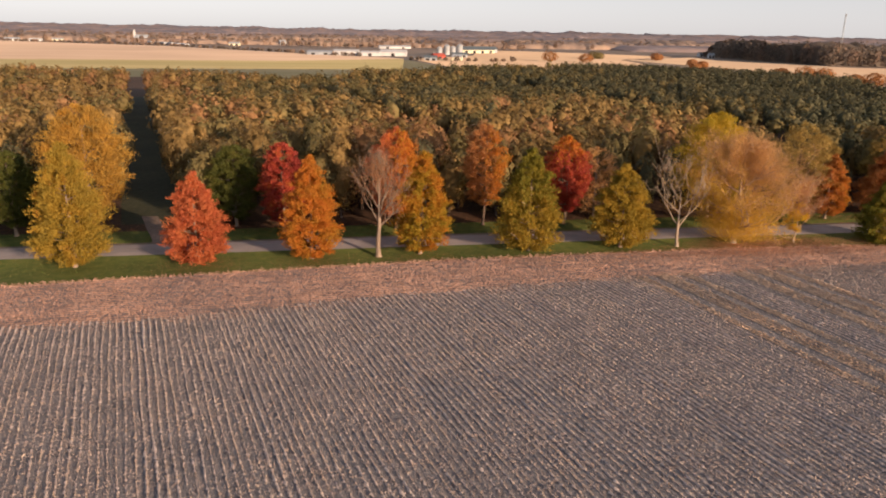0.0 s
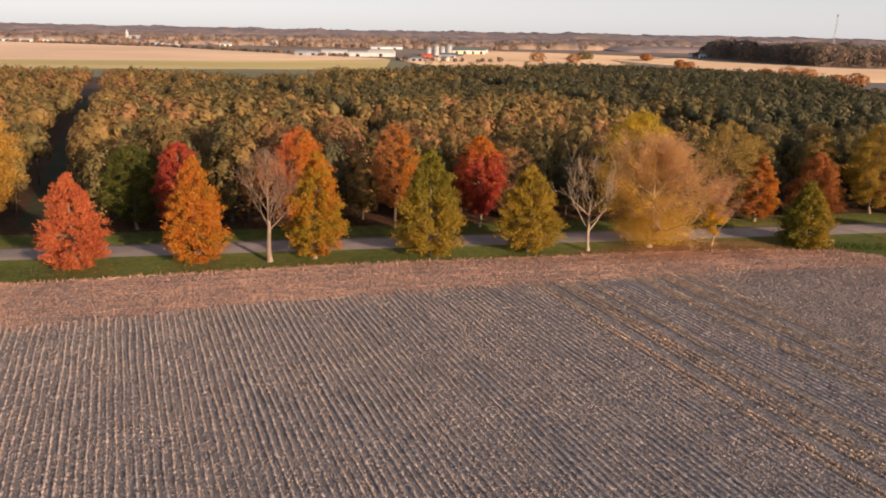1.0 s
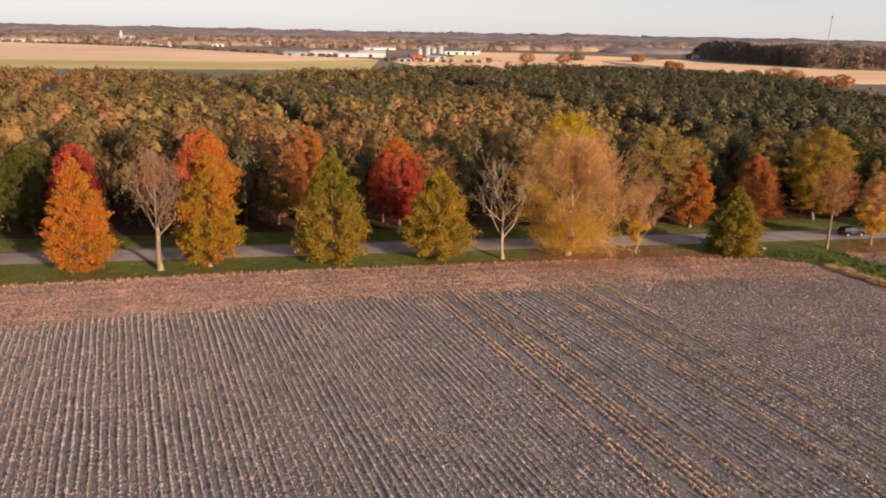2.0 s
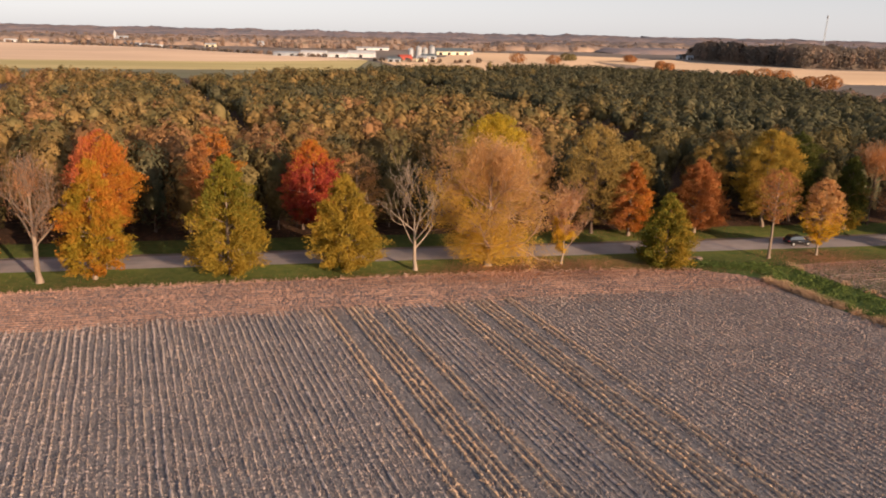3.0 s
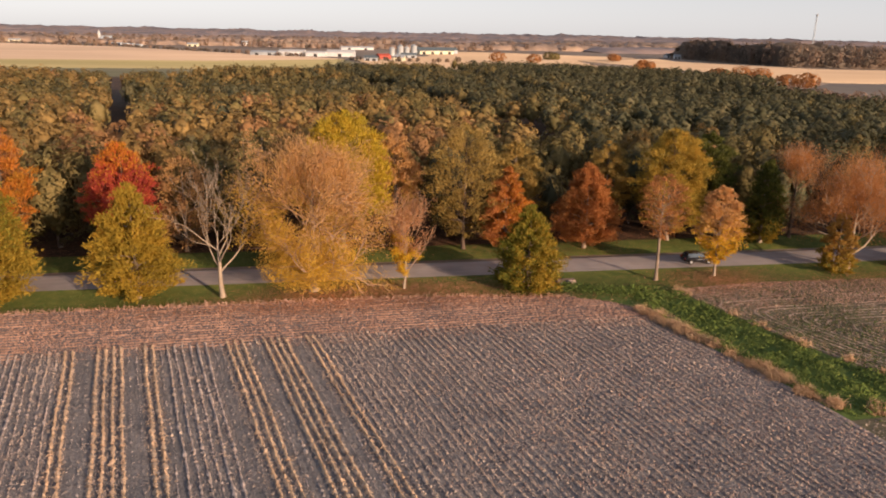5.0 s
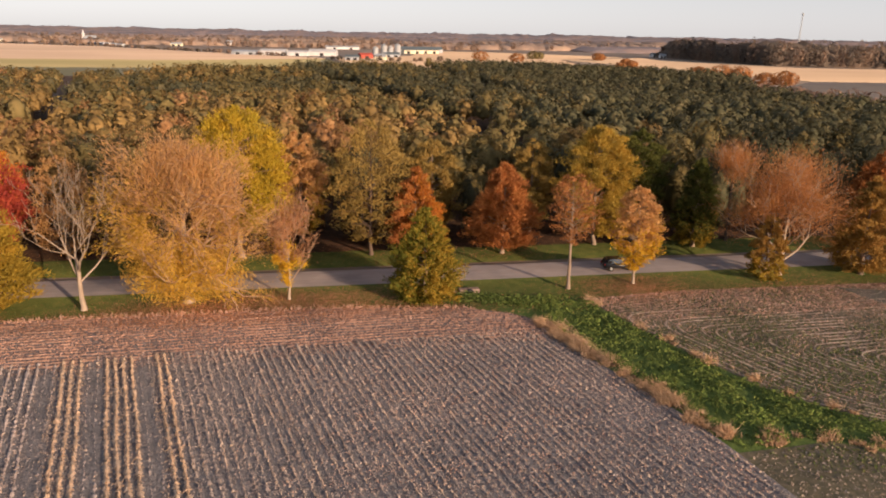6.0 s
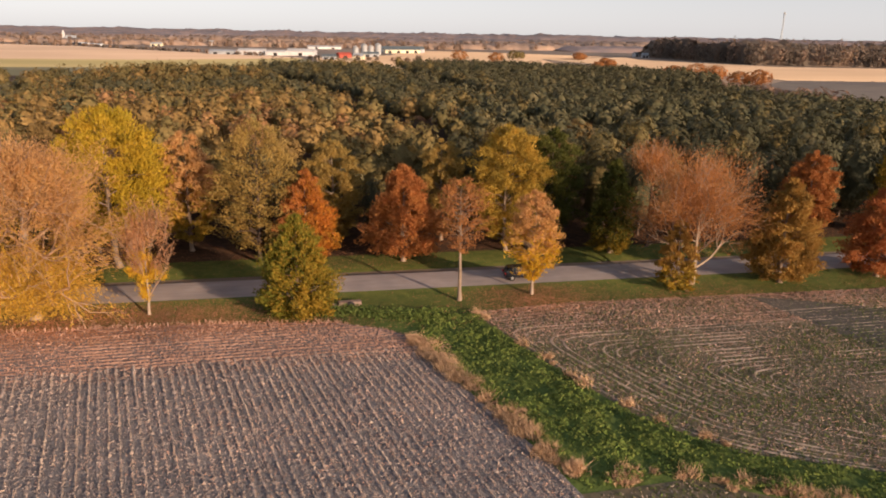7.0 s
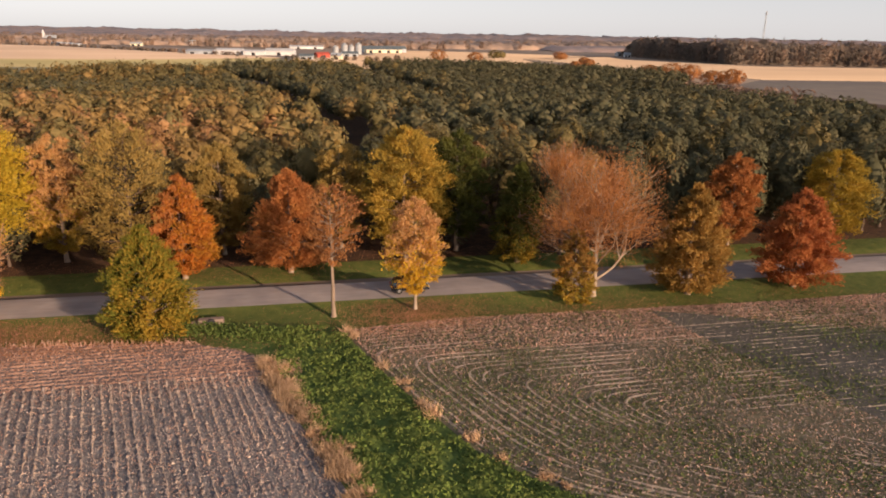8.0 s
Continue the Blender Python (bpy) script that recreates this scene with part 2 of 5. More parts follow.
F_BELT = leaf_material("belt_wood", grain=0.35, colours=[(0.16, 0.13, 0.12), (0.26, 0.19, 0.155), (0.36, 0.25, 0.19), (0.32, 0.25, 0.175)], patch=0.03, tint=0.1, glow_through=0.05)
M_WHITE = plain_material("white_siding", (0.52, 0.52, 0.53), (0.62, 0.61, 0.61), 0.3, 0.6)
M_CREAM = plain_material("cream_siding", (0.66, 0.60, 0.42), (0.76, 0.70, 0.52), 0.3, 0.6)
M_METAL = plain_material("grey_roof", (0.30, 0.32, 0.35), (0.42, 0.44, 0.47), 0.2, 0.45)
M_TEAL = plain_material("slate_roof", (0.10, 0.13, 0.15), (0.15, 0.18, 0.20), 0.2, 0.5)
M_REDBARN = plain_material("red_siding", (0.36, 0.07, 0.05), (0.45, 0.10, 0.07), 0.3, 0.7)
M_DARKOPEN = plain_material("dark_opening", (0.03, 0.03, 0.035), (0.05, 0.05, 0.055), 1.0)
M_STEEL = plain_material("galvanised_steel", (0.32, 0.335, 0.35), (0.44, 0.455, 0.47), 1.0, 0.4)
M_CONCRETE = plain_material("concrete", (0.24, 0.17, 0.14), (0.38, 0.28, 0.235), 2.0, bump=0.02)
M_CARPAINT, _n, _l, _b = material("dark_car_paint", 0.25)
_b.inputs["Base Color"].default_value = (0.022, 0.022, 0.026, 1)
_b.inputs["Coat Weight"].default_value = 0.6
M_CARGLASS, _n, _l, _b = material("tinted_glass", 0.05)
_b.inputs["Base Color"].default_value = (0.02, 0.025, 0.03, 1)
_b.inputs["Specular IOR Level"].default_value = 0.6
M_TYRE = plain_material("tyre_rubber", (0.015, 0.015, 0.015), (0.03, 0.03, 0.03), 5.0)
M_ALLOY, _n, _l, _b = material("alloy_rim", 0.3)
_b.inputs["Base Color"].default_value, _b.inputs["Metallic"].default_value = (0.55, 0.55, 0.56, 1), 1.0
M_LAMPRED = plain_material("red_lens", (0.35, 0.02, 0.02), (0.45, 0.03, 0.03), 4.0, 0.3)
M_LAMPCLEAR = plain_material("clear_lens", (0.7, 0.7, 0.7), (0.8, 0.8, 0.8), 4.0, 0.2)


# ---- mesh tools ----
def mesh_of(name, verts, faces, mats, index=None, smooth=False):
    """A mesh from arrays: verts (n, 3), faces (m, k)."""
    verts, faces = np.asarray(verts, np.float32), np.asarray(faces, np.int32)
    me = bpy.data.meshes.new(name)
    k = faces.shape[1]
    me.vertices.add(len(verts))
    me.vertices.foreach_set("co", verts.ravel())
    me.loops.add(faces.size)
    me.loops.foreach_set("vertex_index", faces.ravel())
    me.polygons.add(len(faces))
    me.polygons.foreach_set("loop_start", np.arange(0, faces.size, k, dtype=np.int32))
    if index is not None:
        me.polygons.foreach_set("material_index", np.asarray(index, np.int32))
    if smooth:
        me.polygons.foreach_set("use_smooth", np.ones(len(faces), bool))
    for mt in mats if isinstance(mats, (list, tuple)) else [mats]:
        me.materials.append(mt)
    me.update(calc_edges=True)
    return me


def child(name, me, parent, label=""):
    ob = new(name, me)
    ob.parent = parent
    return tagged(ob, label=label)


def box_bm(bm, x0, x1, y0, y1, z0, z1, bevel=0.0):
    vs = [bm.verts.new((x, y, z)) for x in (x0, x1) for y in (y0, y1) for z in (z0, z1)]
    fs = [bm.faces.new([vs[i] for i in f]) for f in ((0, 1, 3, 2), (4, 6, 7, 5), (0, 4, 5, 1), (2, 3, 7, 6), (0, 2, 6, 4), (1, 5, 7, 3))]
    if bevel:
        bmesh.ops.bevel(bm, geom=list({e for f in fs for e in f.edges}), offset=bevel, segments=2, affect="EDGES")


def part(name, bm, mat, parent, label="", smooth=False):
    me = bpy.data.meshes.new(name)
    bmesh.ops.recalc_face_normals(bm, faces=bm.faces)
    bm.to_mesh(me)
    bm.free()
    me.materials.append(mat)
    if smooth:
        for p in me.polygons:
            p.use_smooth = True
    return child(name, me, parent, label) if parent else tagged(new(name, me), label=label)


class Tubes:
    """Collects tapered limbs and gives them as one mesh."""

    def __init__(self):
        self.v, self.f, self.n = [], [], 0

    def add(self, pts, radii, sides=5):
        pts = np.asarray(pts, float)
        d = np.gradient(pts, axis=0)
        d /= np.linalg.norm(d, axis=1)[:, None] + 1e-9
        ref = np.array([0.0, 1.0, 0.0]) if abs(d[0, 1]) < 0.9 else np.array([1.0, 0.0, 0.0])
        u = np.cross(d, ref)
        u /= np.linalg.norm(u, axis=1)[:, None] + 1e-9
        w = np.cross(d, u)
        a = np.arange(sides) * 2 * np.pi / sides
        ring = pts[:, None] + (u[:, None] * np.cos(a)[:, None] + w[:, None] * np.sin(a)[:, None]) * np.asarray(radii)[:, None, None]
        self.v.append(ring.reshape(-1, 3))
        i = np.arange(len(pts) - 1)[:, None] * sides
        j, j2 = np.arange(sides)[None], (np.arange(sides)[None] + 1) % sides
        self.f.append(np.stack([i + j, i + j2, i + sides + j2, i + sides + j], -1).reshape(-1, 4) + self.n)
        self.n += len(pts) * sides

    def mesh(self, name, mat):
        return mesh_of(name, np.concatenate(self.v), np.concatenate(self.f), mat, smooth=True)


def unit(a):
    return a / (np.linalg.norm(a, axis=-1, keepdims=True) + 1e-9)


def cards(p, nrm, size, rng, slim=0.6, along=None):
    """Small pointed leaf sprays at p that face nrm, and point along the given ways."""
    n = len(p)
    if along is None:
        t = unit(np.cross(nrm, rng.normal(size=(n, 3))))
    else:
        t = unit(along + rng.normal(0, 0.45, (n, 3)))
        nrm = unit(nrm - t * (nrm * t).sum(1, keepdims=True))
    b = np.cross(nrm, t)
    s = (np.asarray(size) * rng.uniform(0.6, 1.35, n))[:, None]
    v = np.stack([p - t * s - b * s * slim, p - t * s + b * s * slim, p + t * s], 1)
    return v.reshape(-1, 3), np.arange(3 * n).reshape(-1, 3)


def dome_points(rng, h, w, base, n, lobes=16):
    """Leaf places, facings and ways over a domed crown of height h and width w that starts at base, in tufts on its boughs."""
    k = np.arange(lobes) + 0.5
    up = 1 - 1.8 * k / lobes
    az = k * 2.39996 + rng.normal(0, 0.25, lobes)
    flat_ = np.sqrt(np.maximum(0.0, 1 - up ** 2))
    lo = np.column_stack([np.cos(az) * flat_, np.sin(az) * flat_, up])
    reach = rng.uniform(0.62, 0.8, lobes)
    semi = np.array([w / 2, w / 2, (h - base) * 0.56])
    mid = np.array([0, 0, base + (h - base) * 0.44])
    which = rng.integers(0, lobes, n)
    d = unit(rng.normal(size=(n, 3)) + lo[which] * 0.9 + np.array([0, 0, 0.35]))
    size = rng.uniform(0.18, 0.31, lobes)[which] * rng.uniform(0.45, 1.0, n) ** 0.6
    p = (lo[which] * reach[which, None] + d * size[:, None] * np.array([1.0, 1.0, 0.85])) * semi + mid
    nrm = unit(d * 0.55 + lo[which] * 0.85 + rng.normal(0, 0.24, (n, 3)))
    return p, nrm


def core_points(semi, mid, rng):
    """The dense inside of a crown, a knobbly low body."""
    ball = bmesh.new()
    bmesh.ops.create_icosphere(ball, subdivisions=1, radius=1.0)
    p = np.array([q.co[:] for q in ball.verts])
    f = np.array([[q.index for q in t.verts] for t in ball.faces])
    ball.free()
    return p * rng.uniform(0.86, 1.08, (len(p), 1)) * np.asarray(semi) + np.asarray(mid), f


PROFILES = {
    # share of the full radius at shares of the height
    "cone": ([0.0, 0.06, 0.2, 0.35, 0.6, 0.8, 0.93, 1.0], [0.35, 0.78, 1.0, 0.94, 0.72, 0.44, 0.2, 0.04]),
    "spire": ([0.0, 0.06, 0.22, 0.45, 0.7, 0.88, 1.0], [0.5, 0.9, 1.0, 0.85, 0.55, 0.28, 0.03]),
    "round": ([0.0, 0.1, 0.3, 0.55, 0.8, 0.93, 1.0], [0.3, 0.7, 0.95, 1.0, 0.78, 0.48, 0.1]),
    "egg": ([0.0, 0.1, 0.3, 0.5, 0.75, 0.92, 1.0], [0.1, 0.5, 0.9, 1.0, 0.75, 0.38, 0.06]),
    "top": ([0.0, 0.15, 0.4, 0.7, 0.9, 1.0], [0.25, 0.6, 0.95, 1.0, 0.62, 0.15]),
}


def crown_points(rng, kind, z0, h, r, clusters, per, lump, smooth=0.6):
    """Places, outward directions of leaves in bunches on the boughs of a crown of that profile."""
    zs, rs = PROFILES[kind]
    q = (np.arange(clusters) + rng.uniform(0, 1, clusters)) / clusters
    grid = np.linspace(0, 1, 200)
    weight = np.cumsum(np.interp(grid, zs, rs) + 0.12)
    s = np.interp(q, weight / weight[-1], grid)
    az = np.arange(clusters) * 2.39996 + rng.normal(0, 0.35, clusters)
    rad = np.interp(s, zs, rs) * r
    reach = rng.uniform(0.55, 1.0, clusters) ** 0.7 * rng.choice([1.0, 0.95, 0.72, 1.14], clusters)
    c = np.stack([np.cos(az) * rad * reach * 0.86, np.sin(az) * rad * reach * 0.86, z0 + s * (h - z0) * 0.985], 1)
    cs = lump * (0.45 + 0.55 * rad / r) * rng.uniform(0.7, 1.25, clusters)
    d = unit(rng.normal(size=(clusters, per, 3)))
    w_ = d * (cs[:, None, None] * rng.uniform(0.3, 1.0, (clusters, per, 1)))
    ray, tan_ = np.stack([np.cos(az), np.sin(az)], 1)[:, None], np.stack([-np.sin(az), np.cos(az)], 1)[:, None]
    flat_ = ray * w_[..., :1] * 1.6 + tan_ * w_[..., 1:2] * 0.95  # boughs reach outwards
    p = c[:, None] + np.concatenate([flat_, w_[..., 2:] * 0.66], -1)
    p[..., 2] -= 0.1 * np.hypot(p[..., 0] - c[:, None, 0], p[..., 1] - c[:, None, 1])
    out = unit(np.stack([p[..., 0], p[..., 1], 0.5 * (p[..., 2] - z0 - 0.35 * (h - z0))], -1))
    nrm = unit(d * (1.2 - smooth) + out * smooth + rng.normal(0, 0.3, d.shape) + np.array([0, 0, 0.2]))
    return p.reshape(-1, 3), nrm.reshape(-1, 3), c


def limb(tubes, a, b, r0, r1, rng, sag=0.0, sides=5, n=5, wob=0.06):
    a, b = np.asarray(a, float), np.asarray(b, float)
    t = np.linspace(0, 1, n)[:, None]
    pts = a + (b - a) * t
    ln = np.linalg.norm(b - a)
    pts[1:-1] += rng.normal(0, wob * ln, (n - 2, 3)) * 0.5
    pts[:, 2] += sag * ln * np.sin(np.pi * t[:, 0])
    tubes.add(pts, np.linspace(r0, r1, n), sides)
    return pts


def trunk_mesh(rng, h, r0, mat, tips=(), top=0.9, flare=1.7, sides=9, lean=(0, 0)):
    tb = Tubes()
    z = np.array([-0.15, 0.15, 0.6, 1.5, 3.0, 0.35 * h, 0.55 * h, 0.75 * h, top * h])
    rr = r0 * np.array([flare, flare * 0.85, 1.15, 1.0, 0.92, 0.75, 0.5, 0.28, 0.06])
    ctr = np.cumsum(rng.normal(0, 0.05, (len(z), 2)), 0) * (h / 16)
    ctr[:3] *= 0.3
    pts = np.column_stack([ctr[:, 0] + lean[0] * z / h, ctr[:, 1] + lean[1] * z / h, z])
    tb.add(pts, rr, sides)
    for tip in tips:
        zb = max(1.6, min(top * h * 0.95, tip[2] - 0.35 * np.hypot(tip[0], tip[1])))
        base = [np.interp(zb, z, pts[:, 0]), np.interp(zb, z, pts[:, 1]), zb]
        rb = np.interp(zb, z, rr) * 0.4
        limb(tb, base, tip, rb, 0.02, rng, 0.06, 4, 4)
    return tb.mesh("trunk", mat)


def place(ob, x, y, z=0.0, turn=0.0):
    ob.location, ob.rotation_euler = (x, y, z), (0, 0, turn)
    return ob


GROUND_Z = 0.02


def leafy_tree(x, y, h, w, leaf, kind, label, seed, z0=0.06, r0=0.28, bark=None, clusters=150, per=160, size=0.145, lump=None,
               limbs=40, slim=0.4, second=None, shift=(0, 0), name="tree", category="tree", group="trees along the road"):
    """One roadside tree: tapered trunk with limbs, and a crown of leaf bunches (of two kinds where second is given)."""
    rng = np.random.default_rng(seed)
    root = place(tagged(new(name), label, category, group), x, y, GROUND_Z)
    lump = lump or w * 0.108
    p, nrm, c = crown_points(rng, kind, z0 * h, h, w / 2, clusters, per, lump, 0.78)
    off = np.array([shift[0], shift[1], 0.0])
    p, c = p + off * (p[:, 2:3] / h), c + off * (c[:, 2:3] / h)
    child("trunk", trunk_mesh(rng, h, r0, bark or M_BARK, [q * 0.97 for q in c[:: max(1, len(c) // max(1, limbs))]], lean=shift), root)
    if second:
        mat2, where = second
        pick = where(p, h, rng)
        for nm, m_, sel in (("crown", leaf, ~pick), ("crown_patch", mat2, pick)):
            if sel.any():
                v, f = cards(p[sel], nrm[sel], size * 1.35, rng, slim, unit(p[sel] * np.array([1, 1, 0.25])) * 0.8 + np.array([0, 0, 0.25]))
                child(nm, mesh_of(nm, v, f, m_), root)
    else:
        v, f = cards(p, nrm, size * 1.35, rng, slim, unit(p * np.array([1, 1, 0.25])) * 0.8 + np.array([0, 0, 0.25]))
        child("crown", mesh_of("crown", v, f, leaf), root)
    return root


def grow(tubes, start, way, length, r, depth, rng, tips, spread=0.6, up=0.25, n=3, sides=4, rmin=0.02, keep=0.72):
    """A limb that forks into finer ones."""
    pts = [np.asarray(start, float)]
    d = np.asarray(way, float)
    segs = 4 if depth > 1 else 3
    for _ in range(segs):
        d = unit(d + rng.normal(0, 0.12, 3) + np.array([0, 0, up * 0.18]))
        pts.append(pts[-1] + d * length / segs)
    radii = np.linspace(r, max(rmin, r * 0.55), len(pts))
    tubes.add(pts, radii, sides if depth > 1 else 3)
    if depth <= 0:
        tips.append(pts[-1])
        return
    for k in range(n + (rng.random() < 0.4)):
        at = rng.uniform(0.35, 1.0) if k else 1.0
        i = min(int(at * segs), segs)
        side = unit(np.cross(d, rng.normal(size=3)))
        nd = unit(d * (1 - spread * 0.45) + side * spread * rng.uniform(0.6, 1.2) + np.array([0, 0, up * 0.5]))
        grow(tubes, pts[i], nd, length * keep * rng.uniform(0.75, 1.15), max(rmin, radii[i] * 0.6), depth - 1, rng, tips, spread, up, n, sides, rmin, keep)


def open_tree(x, y, h, label, seed, bark, r0, fork, mains, depth, length, leaf=None, leaves=0, size=0.16, spread=0.6, up=0.3, n=3,
              rmin=0.02, out=0.7, lean=(0, 0), keep=0.72, fuzz=0.5, low_leaf=None, low_tufts=0, second=None, group="trees along the road", trunk_top=0.6, twig=None, start=1.0, stout=0.55):
    """A tree that is bare or thin enough to show its branches: trunk, each main limb, and what leaves are left."""
    rng = np.random.default_rng(seed)
    root = place(tagged(new("tree"), label, "tree", group), x, y, GROUND_Z)
    tb = Tubes()
    z = np.array([-0.15, 0.1, 0.5, 1.5, fork * 0.7, fork, fork + (trunk_top * h - fork) * 0.5, trunk_top * h])
    rr = r0 * np.array([1.7, 1.45, 1.15, 1.0, 0.88, 0.8, 0.5, 0.18])
    ctr = np.cumsum(rng.normal(0, 0.06, (8, 2)), 0)
    ctr[:3] *= 0.2
    pts = np.column_stack([ctr[:, 0] + lean[0] * z / h, ctr[:, 1] + lean[1] * z / h, z])
    tb.add(pts, rr, 9)
    child("trunk", tb.mesh("trunk", bark), root)
    tips = []
    for k in range(mains):
        zb = fork * start + (trunk_top * h - fork * start) * (k / max(1, mains - 1)) ** 1.1 * 0.98
        base = np.array([np.interp(zb, z, pts[:, 0]), np.interp(zb, z, pts[:, 1]), zb])
        az = k * 2.39996 + rng.normal(0, 0.3)
        o = out * (1.0 - 0.45 * (zb - fork * start) / max(0.1, h - fork))
        way = unit(np.array([math.cos(az) * o, math.sin(az) * o, 1.0 - 0.35 * o]))
        room = (h - zb) / max(0.35, way[2]) / sum(keep ** i for i in range(depth + 1)) * 0.92
        tb = Tubes()
        grow(tb, base, way, min(length, room * 1.15), np.interp(zb, z, rr) * stout, depth, rng, tips, spread, up, n, 5, rmin, keep)
        child("branch", tb.mesh("branch", twig or bark), root)
    if leaf and leaves:
        tips = np.array(tips)
        pick = tips[rng.integers(0, len(tips), leaves)] + rng.normal(0, fuzz, (leaves, 3))
        pull = rng.uniform(0.55, 1.0, (len(pick), 1)) ** 0.6
        pick = np.array([0, 0, 0.42 * h]) + (pick - np.array([0, 0, 0.42 * h])) * pull
        pick = pick[pick[:, 2] > 0.8]
        mid = np.array([0, 0, 0.45 * h])
        low = second[1](pick, h, rng) if second else np.zeros(len(pick), bool)
        for nm, m_, sel in (("crown", leaf, ~low), ("crown_patch", second[0] if second else leaf, low)):
            if sel.any():
                q = pick[sel]
                v, f = cards(q, unit(rng.normal(size=q.shape) * 0.5 + unit(q - mid)), size * 1.5, rng, 0.24, unit(q - mid))
                child(nm, mesh_of(nm, v, f, m_), root)
    if low_leaf:
        m_, cnt, zc, rc, zr = low_leaf
        q = unit(rng.normal(size=(cnt, 3))) * rng.uniform(0, 1, (cnt, 1)) ** 0.42 * rng.choice([0.75, 0.9, 1.0], (cnt, 1)) * np.array([rc, rc, zr]) * 1.05 + np.array([0, 0, zc])
        if low_tufts:
            tuft = unit(rng.normal(size=(low_tufts, 3))) * rng.uniform(0.25, 1.0, (low_tufts, 1)) * np.array([rc, rc, zr]) + np.array([0, 0, zc])
            q = tuft[rng.integers(0, low_tufts, cnt)] + rng.normal(0, 0.27, (cnt, 3))
        q = q[q[:, 2] > 0.7]
        v, f = cards(q, unit(rng.normal(size=q.shape) + np.array([0.2, -0.3, 0.3])), 0.11, rng, 0.4)
        child("lower_leaves", mesh_of("lower_leaves", v, f, m_), root, "bright yellow lower leaves")
    return root


# ---- ground ----
def flat(name, outline, z, mat, label=""):
    """A level piece of land with that outline."""
    bm = bmesh.new()
    f = bm.faces.new([bm.verts.new((x, y, z)) for x, y in outline])
    if f.normal.z < 0:
        f.normal_flip()
    bmesh.ops.triangulate(bm, faces=[f])
    me = bpy.data.meshes.new(name)
    bm.to_mesh(me)
    bm.free()
    me.materials.append(mat)
    return tagged(new(name, me), label, kind="structure")


def strip(name, profile, x0, x1, mat, label="", step=6.0):
    """A band of land along x with a cross-section of (y, z)."""
    xs = np.arange(x0, x1 + step, step)
    v = np.array([(x, y, z) for x in xs for y, z in profile])
    k = len(profile)
    f = [(i * k + j, (i + 1) * k + j, (i + 1) * k + j + 1, i * k + j + 1) for i in range(len(xs) - 1) for j in range(k - 1)]
    return tagged(new(name, mesh_of(name, v, f, mat, smooth=False)), label, kind="structure")


flat("ground", [(-6500, -1500), (6500, -1500), (6500, 6500), (-6500, 6500)], -0.30, M_LAND, "brown and green farmland reaching the horizon")
F1_TOP = ([-400, -60, -22, 21, 60, 90, 107, 112, 115], [104, 105.6, 108.4, 111.6, 112.3, 112, 110, 107.5, 104.5])
F1_RIGHT = ([40, 70, 76, 81, 87.5, 97.4, 104.5], [128, 123.2, 122.2, 121.2, 119.3, 116.0, 114.6])
STRIP_RIGHT = ([60, 72, 79, 82, 85.6, 97.7, 108.5, 113], [170, 152, 136.3, 133.8, 131.0, 126.4, 123.1, 121])
FOOT = ([122, 131, 137, 150, 170], [75.8, 76.3, 72.4, 66, 58])
F2_TOP = ([118, 123, 135, 150, 175, 220, 420], [109, 111, 112.3, 112, 111.5, 112.5, 113])


def between(x, table):
    return np.interp(x, *table)


flat("field_left", [(-400, -300), (140, -300), (132, 20)] + [(float(between(y, F1_RIGHT)), y) for y in (40, 55, 70, 76, 81, 87.5, 92, 97.4, 104.5)]
     + [(112, 107.5), (107, 110), (90, 112), (60, 112.3), (21, 111.6), (-22, 108.4), (-60, 105.6), (-400, 104)], 0.0, M_SOIL, "harvested field of grey soil with rows of pale stubble")
flat("field_right", [(170, 60), (420, -100), (420, 113), (220, 112.5), (175, 111.5), (150, 112), (135, 112.3), (123.1, 111), (123.1, 108.5), (126.4, 97.7), (131, 85.6), (133.8, 82), (136.3, 79), (152, 72)],
     0.0, M_SOIL_GREEN, "harvested field with sprouting weeds")
flat("field_corner", [(130, 20), (420, -110), (170, 58), (150, 66), (137, 72.4), (131, 76.3), (120.6, 75.8), (121.4, 70), (124, 50)], -0.006, M_SOIL_GREEN, "weedy stubble field corner")
flat("ditch_strip", [(106.5, 113), (107, 110), (112, 107.5), (114.6, 104.5), (116, 97.4), (119.3, 87.5), (121.2, 81), (122.2, 75.8), (131, 76.3), (137, 72.4), (150, 66), (170, 58),
     (170, 60), (152, 72), (136.3, 79), (133.8, 82), (131, 85.6), (126.4, 97.7), (123.1, 108.5), (122.5, 113)], -0.02, M_LUSH, "lush green grass strip between two fields")
flat("dark_soil_patch", [(158, 111), (161.5, 98), (166, 84), (171, 74), (182, 70), (190, 84), (186, 99), (174, 104), (166, 108)], 0.012, M_DARKSOIL, "patch of darker soil in the stubble field")
strip("verge_near", [(103, -0.06), (111.5, -0.03), (113.5, 0.0), (117.6, 0.03), (119.2, 0.26)], -700, 900, M_GRASS, "mown grass verge with brown patches")
strip("road", [(119.2, 0.265), (120.6, 0.31), (122.3, 0.34), (124.0, 0.31), (125.4, 0.265)], -900, 1200, M_ASPHALT, "worn pale grey asphalt country road")
strip("verge_far", [(125.4, 0.26), (125.8, 0.12), (126.6, -0.42), (127.5, -0.5), (128.9, -0.18), (130.5, 0.02), (137.5, 0.03)], -700, 900, M_GRASS, "grass verge with a shallow ditch")
strip("forest_floor", [(135.0, 0.045), (139, 0.05), (260, 0.05), (560, 0.0)], -330, 400, M_FLOOR, "forest floor of brown fallen leaves", 20)
